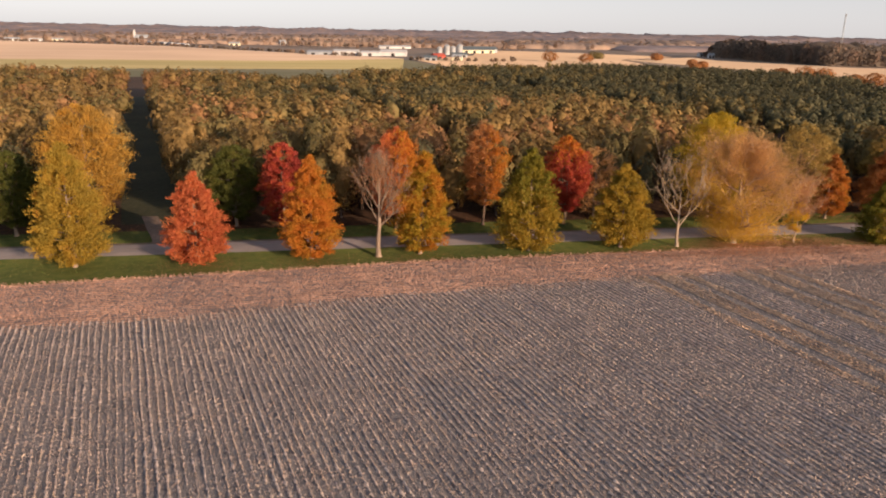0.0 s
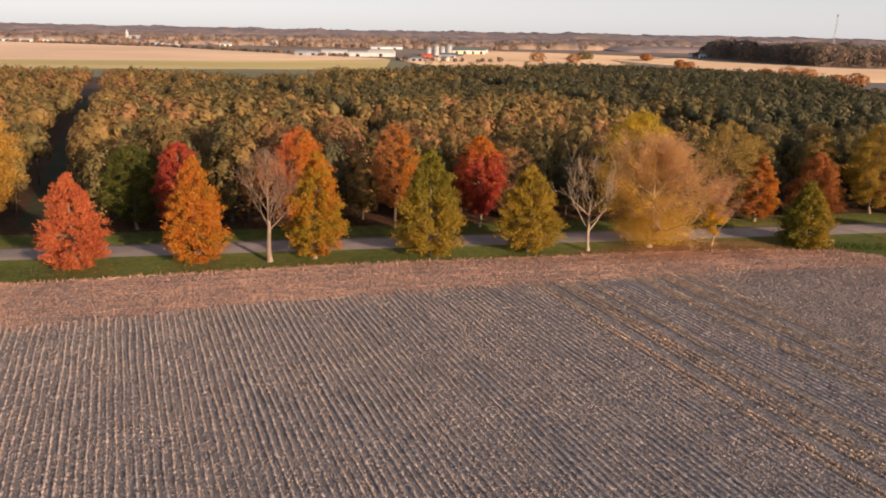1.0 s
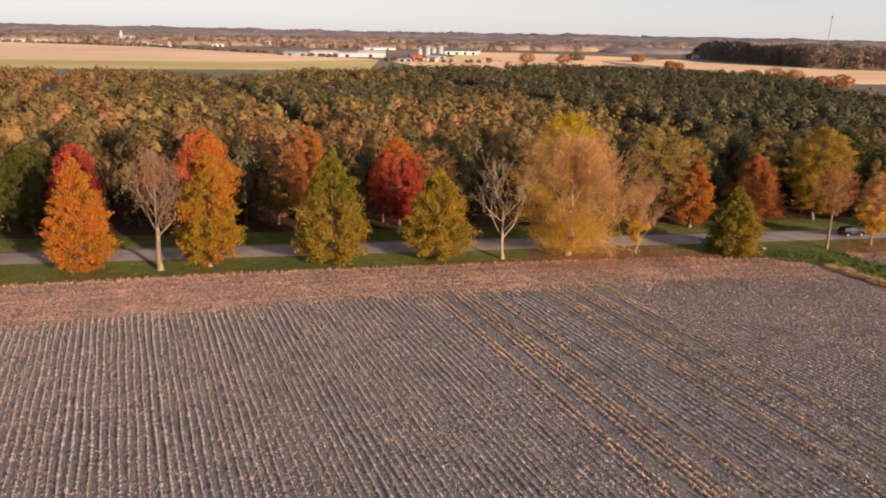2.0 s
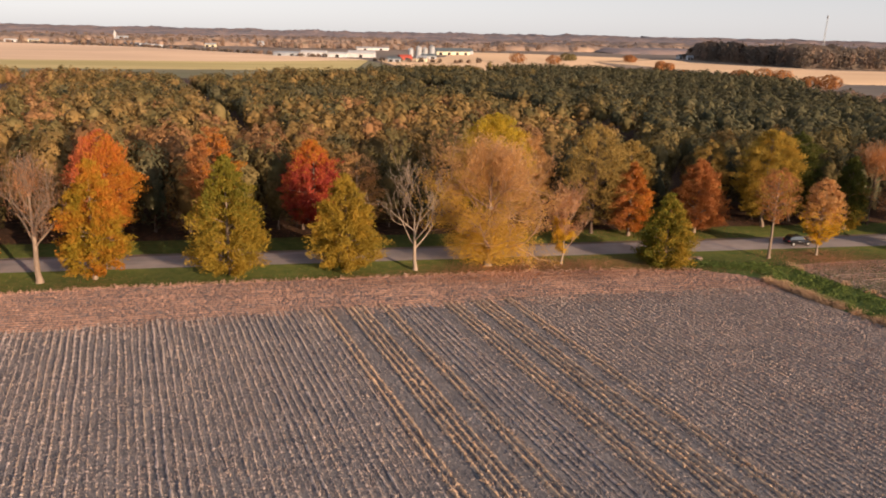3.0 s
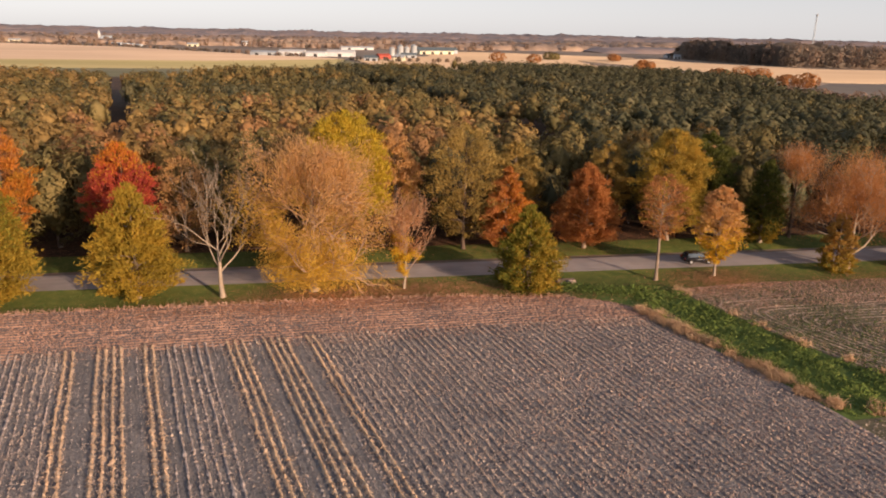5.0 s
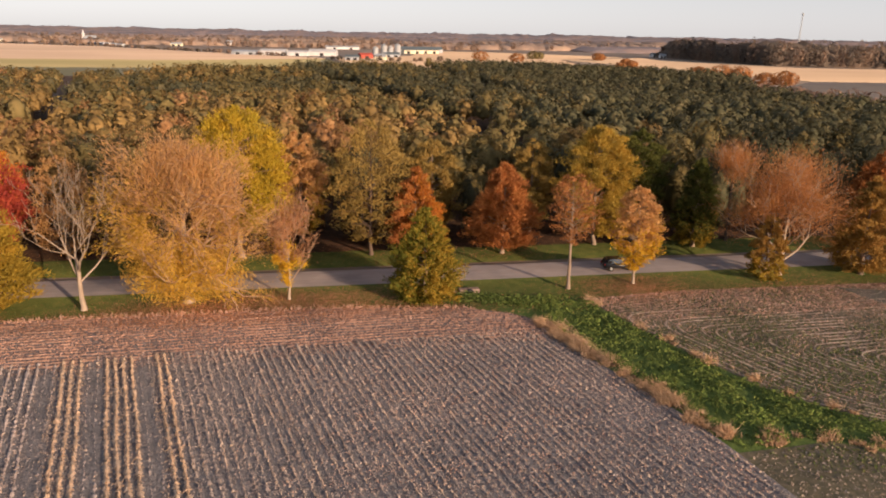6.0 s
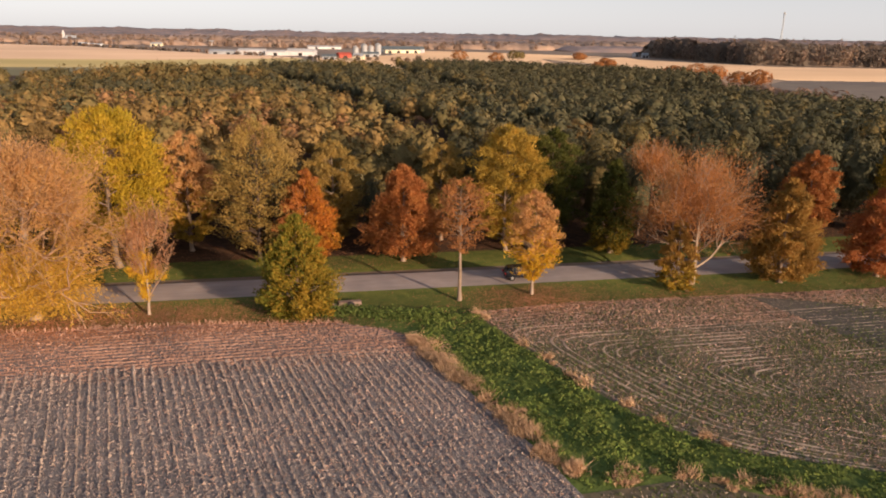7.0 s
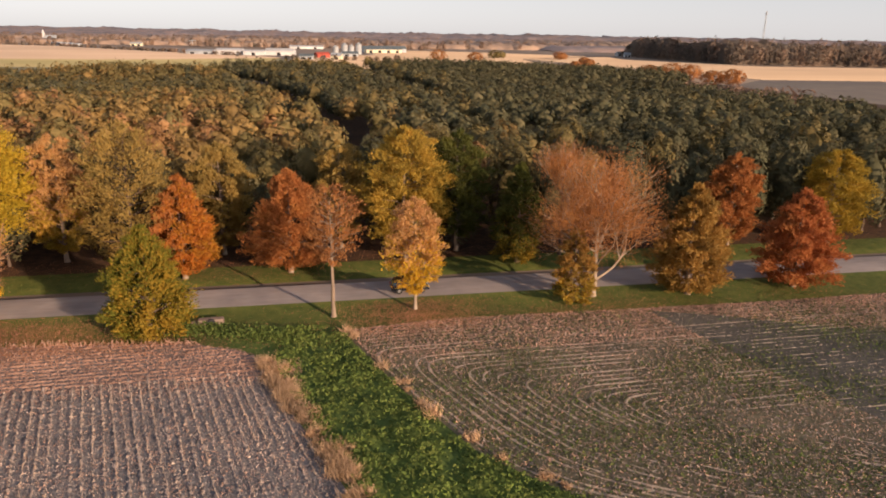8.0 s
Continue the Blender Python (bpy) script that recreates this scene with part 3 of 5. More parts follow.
TRACK = [(125.3, -28.6, -21.8, 0.268), (127.5, -28.9, -24.0, 0.262), (131.0, -29.9, -26.0, 0.22), (136.0, -31.6, -28.4, 0.13), (146.0, -34.6, -31.6, 0.1)]
tagged(new("track", mesh_of("track", [(x, y, z) for y, xa, xb, z in TRACK for x in (xa, xb)], [(2 * i, 2 * i + 1, 2 * i + 3, 2 * i + 2) for i in range(len(TRACK) - 1)], M_TRACK)), "narrow gravel track turning off the road into the wood", kind="structure")
# the lane's shade is in its dark colour
flat("lane", [(-37.0, 140), (-22.0, 140), (-80.5, 402), (-99, 402)], 0.075, M_LANESHADE, "grassy lane through the wood with shade painted into its colour")

# far fields
flat("far_field_green", [(-900, 395), (20, 372), (60, 460), (90, 515), (150, 540), (110, 930), (-40, 838), (-320, 812), (-900, 800)], -0.16, M_TANGREEN, "pale field with a green sprouting crop")
flat("far_field_tan", [(-900, 800), (-320, 812), (-40, 838), (110, 930), (98, 960), (-46, 1110), (-247, 1355), (-604, 1590), (-1000, 1850), (-1500, 1850)], -0.16, M_TAN, "broad tan harvested field")
flat("far_field_barn", [(150, 545), (330, 520), (420, 990), (575, 1140), (410, 1330), (300, 1370), (230, 1080), (120, 930)], -0.15, M_ORANGE, "golden harvested field behind the woods")
flat("far_field_right", [(340, 420), (482, 560), (590, 545), (900, 500), (1200, 640), (805, 785), (652, 812), (572, 1000), (600, 1120), (425, 985)], -0.14, M_ORANGE, "orange harvested field before a tall wood")
flat("far_field_grey", [(300, 225), (340, 420), (482, 560), (590, 545), (900, 500), (700, 250), (420, 140)], -0.13, M_GREYFIELD, "bare grey field beside the woods")
flat("far_field_town", [(-100, 1500), (60, 1480), (130, 1700), (-60, 1750)], -0.12, M_TAN, "small tan field by the town")
flat("far_yard", [(-40, 1100), (70, 960), (125, 890), (200, 880), (300, 1200), (120, 1130), (0, 1110)], -0.11, M_GREYFIELD, "gravel yard of the farm depot")


def windrows(name, outline, z, pitch, h, mat, label):
    """Low straw rows across a far field, cut off at its outline."""
    vs, n = [], len(outline)
    ys = [q[1] for q in outline]
    for y in np.arange(min(ys) + 1, max(ys) - pitch, pitch):
        cut = sorted(x0 + (y - y0) * (x1 - x0) / (y1 - y0) for (x0, y0), (x1, y1) in (((outline[i]), outline[(i + 1) % n]) for i in range(n)) if (y0 > y) != (y1 > y))
        for x0, x1 in zip(cut[::2], cut[1::2]):
            vs += [(x0, y, z), (x1, y, z), (x1, y + h * 0.9, z + h), (x0, y + h * 0.9, z + h), (x0, y + h * 0.9, z + h), (x1, y + h * 0.9, z + h), (x1, y + pitch * 0.98, z), (x0, y + pitch * 0.98, z)]
    return tagged(new(name, mesh_of(name, vs, np.arange(len(vs)).reshape(-1, 4), mat)), label, "straw rows", kind="stuff")


windrows("straw_rows", [(-900, 800), (-320, 812), (-40, 838), (110, 930), (98, 960), (-46, 1110), (-247, 1355), (-604, 1590), (-1000, 1800)], -0.15, 3.5, 0.5, M_TAN, "straw rows of the tan harvested field")
windrows("straw_rows", [(-900, 640), (-300, 650), (80, 690), (110, 930), (-40, 838), (-320, 812), (-900, 800)], -0.15, 5.0, 0.45, M_TANGREEN, "straw rows of the sprouting field")
windrows("straw_rows", [(150, 545), (330, 520), (420, 990), (575, 1140), (410, 1330), (300, 1370), (230, 1080), (120, 930)], -0.14, 3.5, 0.5, M_ORANGE, "straw rows of the golden field")
windrows("straw_rows", [(482, 560), (590, 545), (900, 500), (1200, 640), (805, 785), (652, 812), (572, 1000), (600, 1120), (425, 985)], -0.13, 3.5, 0.5, M_ORANGE, "straw rows of the orange field")

# ---- roadside trees, field side ----
A, B = "trees along the field side of the road", "trees along the wood side of the road"


def top_part(share, soft=0.12):
    return lambda p, h, rng: p[:, 2] / h + rng.normal(0, soft, len(p)) > share


def side_part(ax, ay, cut, soft=0.8):
    return lambda p, h, rng: p[:, 0] * ax + p[:, 1] * ay + rng.normal(0, soft, len(p)) > cut


leafy_tree(-37.8, 114.8, 19.6, 12.2, L_YELLOWGREEN, "cone", "tall dense yellow-green bald cypress on the grass verge", 11, z0=0.05, clusters=230, group=A, per=155, size=0.148)
leafy_tree(-19.4, 115.0, 14.9, 10.4, L_RED, "cone", "bright red-orange bald cypress on the grass verge", 12, z0=0.03, clusters=190, group=A, per=155, size=0.148)
leafy_tree(-1.5, 115.2, 17.3, 10.4, L_ORANGE, "cone", "golden orange bald cypress on the grass verge", 13, z0=0.03, clusters=190, group=A, per=155, size=0.148)
open_tree(9.4, 115.0, 18.0, "nearly bare brown tree with a fine twiggy crown", 14, M_BARK, 0.4, 5.2, 13, 3, 4.4, L_PINK, 5200, 0.1, spread=0.62, up=0.5, n=3, twig=M_BARK, out=0.62, trunk_top=0.84, group=A, fuzz=0.7, stout=0.5, rmin=0.025)
leafy_tree(16.5, 115.8, 17.6, 10.2, L_ORANGEGREEN, "cone", "orange and green bald cypress turning colour", 15, z0=0.06, clusters=180, shift=(0.8, 0), group=A, per=155, size=0.148)
leafy_tree(35.4, 115.8, 18.2, 11.8, L_GREEN, "cone", "large olive-green bald cypress with yellowing lower boughs", 16, z0=0.03, clusters=210, group=A, second=(L_OLIVE, lambda p, h, rng: p[:, 2] / h + rng.normal(0, 0.16, len(p)) < 0.55), per=155, size=0.148)
leafy_tree(52.3, 115.8, 15.0, 11.4, L_OLIVE, "cone", "olive and gold bald cypress on the grass verge", 17, z0=0.05, clusters=180, group=A, per=155, size=0.148)
open_tree(62.7, 115.0, 17.4, "leafless pale-barked tree with rising limbs", 21, M_BARK_PALE, 0.28, 4.4, 8, 4, 4.9, spread=0.64, up=0.62, n=2, rmin=0.022, out=0.98, trunk_top=0.5, keep=0.7, stout=0.6, group=A, start=0.75)
open_tree(74.2, 116.2, 20.0, "huge spreading tree with pale gold thinning leaves", 22, M_BARK, 0.55, 4.0, 17, 3, 6.6, L_PALE, 62000, 0.115, spread=0.75, up=0.12, n=3, twig=M_TWIG, out=1.2, trunk_top=0.82, fuzz=0.6, group=A, start=0.4,
          low_leaf=(L_GOLDEN, 30000, 3.9, 7.0, 3.6), second=(L_GOLDEN, lambda p, h, rng: p[:, 2] / h + 0.02 * p[:, 0] + rng.normal(0, 0.14, len(p)) < 0.5))
open_tree(86.1, 115.6, 12.4, "young pinkish tree with bright yellow lower leaves", 23, M_BARK_PALE, 0.15, 2.2, 9, 3, 3.2, L_PINK, 5200, 0.11, spread=0.55, up=0.75, n=3, twig=M_TWIG, out=0.75, trunk_top=0.75, fuzz=0.45, group=A, low_leaf=(L_BRIGHT, 6500, 5.0, 2.1, 2.9), low_tufts=34)
leafy_tree(102.6, 113.6, 11.8, 9.6, L_JUNIPER, "cone", "dark green juniper at the edge of the field", 24, z0=0.0, clusters=260, per=95, size=0.14, lump=0.95, group=A, second=(L_OLIVE, side_part(0.5, -0.8, 1.6, 1.8)))
leafy_tree(121.8, 115.0, 15.4, 6.9, L_ROSE, "top", "slender tree with a tall bare trunk and rusty twigs", 25, z0=0.4, r0=0.23, bark=M_BARK, clusters=85, per=44, size=0.12, lump=0.85, limbs=85, group=A)
leafy_tree(131.2, 115.8, 13.4, 7.2, L_PALE, "egg", "young golden tree with bright yellow lower leaves", 26, z0=0.15, r0=0.17, bark=M_BARK_PALE, clusters=130, per=95, size=0.125, lump=0.9, limbs=80, group=A, second=(L_BRIGHT, lambda p, h, rng: p[:, 2] / h + rng.normal(0, 0.12, len(p)) < 0.5))
open_tree(153.4, 116.8, 16.6, "rounded rusty orange tree with forking pale limbs", 27, M_BARK_PALE, 0.36, 2.6, 9, 3, 5.4, L_ROSE, 34000, 0.1, spread=0.72, up=0.35, n=3, out=0.95, trunk_top=0.6, fuzz=0.9, group=A, start=0.8, stout=0.6, keep=0.74)
leafy_tree(150.4, 115.4, 9.4, 6.2, L_BROWNGOLD, "cone", "small olive-brown cypress with yellowing lower boughs", 28, z0=0.02, clusters=110, per=80, size=0.14, lump=0.62, r0=0.12, limbs=40, group=A, second=(L_OLIVE, lambda p, h, rng: p[:, 2] / h + rng.normal(0, 0.1, len(p)) < 0.33))
leafy_tree(165.6, 115.6, 14.2, 10.4, L_BROWNGOLD, "cone", "brown and gold bald cypress on the grass verge", 29, z0=0.05, clusters=170, group=A, per=155, size=0.148)
leafy_tree(180.8, 116.0, 13.0, 11.0, L_BRICK, "cone", "dark red bald cypress with drooping boughs", 30, z0=0.06, clusters=170, group=A)

# ---- roadside trees, wood side ----
leafy_tree(-41.0, 137.0, 23.0, 15.5, L_AMBER, "round", "very tall golden orange tree beside the woodland track", 41, z0=0.16, clusters=230, r0=0.4, group=B)
leafy_tree(-53.0, 134.0, 15.5, 10.0, L_DARK, "round", "dark green shaded tree at the edge of the wood", 42, z0=0.12, clusters=150, group=B)
leafy_tree(-6.6, 132.6, 16.8, 8.6, L_CRIMSON, "round", "deep crimson tree at the edge of the wood", 43, z0=0.1, clusters=150, group=B)
leafy_tree(-15.5, 137.0, 15.5, 11.0, L_DARK, "round", "dark green shaded tree at the edge of the wood", 53, z0=0.12, clusters=150, group=B)
leafy_tree(14.2, 132.6, 19.2, 11.0, L_RED, "round", "tall red and orange tree at the edge of the wood", 44, z0=0.14, clusters=190, group=B, second=(L_ORANGE, side_part(0.8, -0.4, 0.6, 1.4)))
leafy_tree(31.2, 133.0, 19.8, 9.2, L_ROSE, "round", "tall pinkish orange tree at the edge of the wood", 45, z0=0.22, clusters=120, group=B, second=(L_ORANGE, side_part(0.8, -0.4, 1.4, 1.0)), bark=M_BARK_DARK)
leafy_tree(47.4, 132.2, 17.8, 10.4, L_CRIMSON, "egg", "vivid crimson tree with an orange top", 46, z0=0.15, clusters=170, group=B, second=(L_ORANGE, top_part(0.8, 0.1)))
leafy_tree(55.0, 136.0, 15.0, 10.0, L_PALE, "round", "pale gold tree behind a bare one", 54, z0=0.08, clusters=130, per=45, group=B)
leafy_tree(79.0, 134.0, 21.8, 15.0, L_YELLOW, "round", "tall bright yellow tree at the edge of the wood", 47, z0=0.2, clusters=210, r0=0.4, group=B)
leafy_tree(97.6, 133.0, 20.0, 13.0, L_OAK, "round", "tall brownish tree with pale limbs showing", 48, z0=0.12, clusters=170, per=80, group=B, bark=M_BARK_DARK, limbs=60)
leafy_tree(104.0, 131.0, 13.8, 9.0, L_RUST, "cone", "orange-red bald cypress at the edge of the wood", 49, z0=0.08, clusters=150, group=B, second=(L_ORANGE, side_part(0.7, -0.5, 1.0, 1.4)))
leafy_tree(117.2, 131.6, 13.8, 11.8, L_RUST, "cone", "rust-red bald cypress on far verge", 50, z0=0.1, clusters=180, group=B)
leafy_tree(133.0, 134.4, 18.9, 12.4, L_GOLD, "round", "tall golden tree at the edge of the wood", 51, z0=0.1, clusters=190, group=B)
leafy_tree(141.0, 138.0, 18.0, 10.0, L_DARK, "round", "dark green shaded tree at the edge of the wood", 55, z0=0.15, clusters=140, group=B)
leafy_tree(148.4, 131.6, 14.3, 8.0, L_DARK, "spire", "dark green cypress with yellowing lower boughs", 52, z0=0.04, clusters=150, group=B, second=(L_OLIVE, lambda p, h, rng: p[:, 2] / h + rng.normal(0, 0.15, len(p)) < 0.2))
open_tree(155.5, 134.0, 16.2, "tall thin tree with rusty pink twigs", 56, M_BARK_DARK, 0.22, 8.0, 9, 3, 3.0, L_ROSE, 5500, 0.12, spread=0.6, up=0.4, n=3, twig=M_TWIG, out=0.8, trunk_top=0.8, group=B)
leafy_tree(182.6, 134.0, 14.6, 8.6, L_RUST, "round", "orange-brown tree at the edge of the wood", 57, z0=0.1, clusters=140, group=B)
leafy_tree(200.0, 134.0, 15.0, 10.8, L_OLIVE, "round", "pale olive tree at the edge of the wood", 58, z0=0.1, clusters=150, group=B)

leafy_tree(87.5, 140.5, 17.6, 9.4, L_PALE, "round", "pinkish gold tree in the edge of the wood", 61, z0=0.1, clusters=130, group=B, second=(L_GOLD, lambda p, h, rng: p[:, 2] / h + rng.normal(0, 0.1, len(p)) < 0.42))
leafy_tree(108.0, 141.0, 16.2, 9.6, L_OAK, "round", "olive gold tree in the edge of the wood", 62, z0=0.1, clusters=130, group=B)
leafy_tree(124.5, 141.5, 16.0, 8.6, L_OAK, "round", "olive tree in the edge of the wood", 63, z0=0.1, clusters=120, group=B)

# ---- the wood: the nearest trees one by one, the rest in one mass ----
WOOD = [(-300, 139), (345, 139), (300, 240), (282, 276), (285, 394), (330, 402), (304, 500), (268, 536), (190, 532), (138, 514), (80, 498), (50, 446), (10, 384), (-89, 402), (-149, 418), (-300, 415)]


def inside(x, y, poly):
    n, hit_ = len(poly), np.zeros(np.shape(x), bool)
    for i in range(n):
        (x0, y0), (x1, y1) = poly[i], poly[(i + 1) % n]
        cross = (y0 > y) != (y1 > y)
        hit_ ^= cross & (x < (x1 - x0) * (y - y0) / ((y1 - y0) or 1e-9) + x0)
    return hit_


wrng = np.random.default_rng(7)
def stand(y0, y1, gap):
    """Trees in staggered rows, set off a little by chance."""
    gx, gy = np.meshgrid(np.arange(-300, 350, gap), np.arange(y0, y1, gap))
    gx = gx + (np.arange(gx.shape[0])[:, None] % 2) * gap * 0.5
    return (gx + wrng.normal(0, gap * 0.17, gx.shape)).ravel(), (gy + wrng.normal(0, gap * 0.17, gy.shape)).ravel()


(nx_, ny_), (fx_, fy_) = stand(141.0, 172.0, 6.8), stand(174.0, 560.0, 6.0)
tx, ty = np.r_[nx_, fx_], np.r_[ny_, fy_]
lane = -28.5 - 0.225 * (ty - 125)
in_ride = np.zeros(len(tx), bool)  # rides cut through the plantation
for ride, wide_ in (([(60, 84), (180, 36), (420, -25)], 4.2), ([(176, 134), (223, 131), (255, 124), (284, 118), (328, 110), (480, 74)], 6.4), ([(250, 184), (269, 176), (294, 168), (344, 165), (398, 163), (560, 159)], 7.4)):
    in_ride |= (ty > max(176, ride[0][0])) & (ty < ride[-1][0]) & (np.abs(tx - np.interp(ty, [q[0] for q in ride], [q[1] for q in ride])) < wide_)
keep_ = inside(tx, ty, WOOD) & ~((ty < 146) & ((np.abs(tx - 87.5) < 5) | (np.abs(tx - 108) < 5) | (np.abs(tx - 124.5) < 5))) & (np.abs(tx - lane) > 4.9) & ~in_ride & (tx > -70 - 0.38 * (ty - 130)) & (tx < 215 + 0.95 * (ty - 130))
tx, ty = tx[keep_], ty[keep_]
drift = np.array([noise.noise(Vector((a * 0.012, b * 0.012, 3.3))) + 0.45 * noise.noise(Vector((a * 0.05, b * 0.05, 9.1))) for a, b in zip(tx, ty)])
warm = 0.22 + 0.75 * drift - 0.0048 * (tx - 75).clip(0) - 0.0006 * (ty - 190).clip(0) + 0.14 * (ty < 160) + 0.08 * (tx < 40) + 0.22 * np.exp(-((tx - 118) / 42) ** 2 - ((ty - 180) / 50) ** 2) - 0.2 * (tx > 185) + wrng.normal(0, 0.23, len(tx))
# greener front row, its tone also darkened for the roadside trees' shade
warm[ty < 148] -= 0.42
warm += 0.2 * (ty > 148) * (ty < 200) * np.exp(-((tx - 105) / 50) ** 2) + 0.08 * (tx < 36 - 0.255 * (ty - 180))
tone = np.select([warm > 0.74, warm > 0.3, warm > -0.12], [3, 2, 0], 1)
roll = np.array([noise.noise(Vector((a * 0.011 + b * 0.006, b * 0.02, 6.6))) for a, b in zip(tx, ty)])
height = 14.0 + 0.9 * wrng.normal(0, 1, len(tx)).clip(-1.6, 2.2) + 0.8 * drift + 3.5 * roll
height[ty < 172] += wrng.uniform(-1.0, 4.0, int((ty < 172).sum()))
rim = ty < 148
WOOD_MATS = [F_OLIVE, F_GREEN, F_TAN, F_ORANGE]
WOOD_LABELS = ["olive-green oak in the dense autumn wood", "dark green oak in the dense autumn wood", "tan and gold oak in the dense autumn wood", "orange-brown oak in the dense autumn wood"]
order = np.argsort(ty)
near, far = order[:300], order[300:]
templates = {}
for i in near:
    shape = int(wrng.integers(0, 3)) if not rim[i] else 3
    key = (int(tone[i]), shape)
    size_ = height[i] / 15.0
    m4 = Matrix.LocRotScale((tx[i], ty[i], 0.04), Euler((0, 0, wrng.uniform(0, 6.28))), (size_ * wrng.uniform(0.9, 1.12), size_ * wrng.uniform(0.9, 1.12), size_))
    if key not in templates:
        rng = np.random.default_rng(100 + key[0] * 10 + shape)
        root = tagged(new("oak"), WOOD_LABELS[key[0]], "tree", "oaks of the near wood")
        p, nrm = dome_points(rng, 15, (7.4, 6.8, 8.0, 7.8)[shape], (4.0, 5.2, 4.6, 0.4)[shape], 1950, (40, 34, 46, 44)[shape])
        child("trunk", trunk_mesh(rng, 15, 0.2, M_BARK_DARK, sides=6), root)
        v, f = cards(p, nrm, 0.255, rng, 0.55)
        base_, wide_ = (4.0, 5.2, 4.6, 0.4)[shape], (7.4, 6.8, 8.0, 7.8)[shape]
        cv, cf = core_points((wide_ * 0.27, wide_ * 0.27, (15 - base_) * 0.34), (0, 0, base_ + (15 - base_) * 0.44), rng)
        child("crown", mesh_of("crown", np.concatenate([v, cv]), np.concatenate([f, cf + len(v)]), WOOD_MATS[key[0]]), root)
        templates[key] = root
        root.matrix_basis = m4
    else:
        src = templates[key]
        twin = copy_thing(src, Matrix.Identity(4))
        twin.matrix_basis = m4


def mass(name, xs, ys, hs, ws, tones, mats, per, size, label, z0=0.3, dense=False):
    """Many far trees as one body of leaf sprays."""
    rng = np.random.default_rng(len(xs))
    bank = [dome_points(rng, 1.0, 1.0, z0, per, int(rng.integers(18, 28))) for _ in range(14)]
    cores = [core_points((0.3, 0.3, (1 - z0) * 0.37), (0, 0, z0 + (1 - z0) * 0.44), rng) for _ in range(4)]
    vs, mi, ks = [], [], []
    for x, y, h, w, t in zip(xs, ys, hs, ws, tones):
        p, nrm = bank[rng.integers(0, len(bank))]
        a = rng.uniform(0, 6.28)
        ca, sa = math.cos(a), math.sin(a)
        rot = np.array([[ca, sa, 0], [-sa, ca, 0], [0, 0, 1]])
        v, _f = cards(p @ rot * np.array([w, w, h]) + np.array([x, y, 0.0]), nrm @ rot, size, rng, 0.75)
        vs.append(v)
        mi.append(np.full(len(p), t))
        cv, cf = cores[rng.integers(0, 4)] if dense else (np.zeros((0, 3)), np.zeros((0, 3), int))
        ks.append((cv @ rot * np.array([w, w, h]) + np.array([x, y, 0.0]), cf, t))
    v = np.concatenate(vs)
    f = np.arange(len(v)).reshape(-1, 3)
    nk, n0 = len(ks[0][0]), len(v)
    v = np.concatenate([v] + [q[0] for q in ks])
    f = np.concatenate([f] + [q[1] + n0 + i * nk for i, q in enumerate(ks)])
    mi += [np.full(len(q[1]), q[2]) for q in ks]
    ob = new(name, mesh_of(name, v, f, mats, np.concatenate(mi)))
    return tagged(ob, label, "woods", kind="stuff")


for lo, hi, nm_per, sz in ((0, 700, 210, 0.4), (700, 9999, 130, 0.47)):
    sel = far[lo:hi]
    if len(sel):
        mass("distant_wood", tx[sel], ty[sel], height[sel], wrng.uniform(6.3, 7.9, len(sel)), tone[sel], WOOD_MATS, nm_per, sz, "dense autumn oak wood in green, tan and orange", z0=0.5, dense=True)

# ---- distance: belts of trees, the tall wood, the mast, farm and town ----
brng = np.random.default_rng(21)


def belt(points, gap, h, dark, name="tree_belt", label="far belt of autumn trees", size=2.2, wide=0.7, depth=10.0, per=46):
    pts = np.array(points, float)
    seg = np.r_[0, np.cumsum(np.hypot(*np.diff(pts, axis=0).T))]
    s = np.arange(0, seg[-1], gap)
    x, y = np.interp(s, seg, pts[:, 0]) + brng.normal(0, gap * 0.3, len(s)), np.interp(s, seg, pts[:, 1]) + brng.normal(0, depth, len(s))
    hh = h * brng.uniform(0.7, 1.15, len(s))
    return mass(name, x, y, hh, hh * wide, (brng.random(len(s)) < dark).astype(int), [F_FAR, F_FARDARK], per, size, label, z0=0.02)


def canopy(points, gap, h, deep, mat, label, rough=0.16, seed=1, name="far_woods"):
    """The closed body of a far wood: an uneven wall of treetops with a ragged roof."""
    rng = np.random.default_rng(seed)
    pts = np.array(points, float)
    seg = np.r_[0, np.cumsum(np.hypot(*np.diff(pts, axis=0).T))]
    s = np.arange(0, seg[-1] + gap, gap)
    x, y = np.interp(s, seg, pts[:, 0]), np.interp(s, seg, pts[:, 1])
    m, prof = len(s), ((0.0, 0.0), (0.05, 0.55), (0.25, 0.88), (0.6, 1.0), (1.0, 0.9), (1.05, 0.0))
    swell = np.interp(s, np.arange(0, seg[-1] + 200, 90.0), rng.uniform(0.82, 1.1, len(np.arange(0, seg[-1] + 200, 90.0))))
    v = np.stack([np.column_stack([x + rng.normal(0, gap * 0.2, m), y + deep * a + rng.normal(0, gap * 0.35, m), h * b * swell * np.minimum(1, 0.15 + np.minimum(s, s[-1] - s) / 40) * (1 + rng.normal(0, rough, m)) - 0.3]) for a, b in prof], 1).reshape(-1, 3)
    k = len(prof)
    f = [(i * k + j, (i + 1) * k + j, (i + 1) * k + j + 1, i * k + j + 1) for i in range(m - 1) for j in range(k - 1)]
    return tagged(new(name, mesh_of(name, v, f, mat)), label, "woods", kind="stuff")


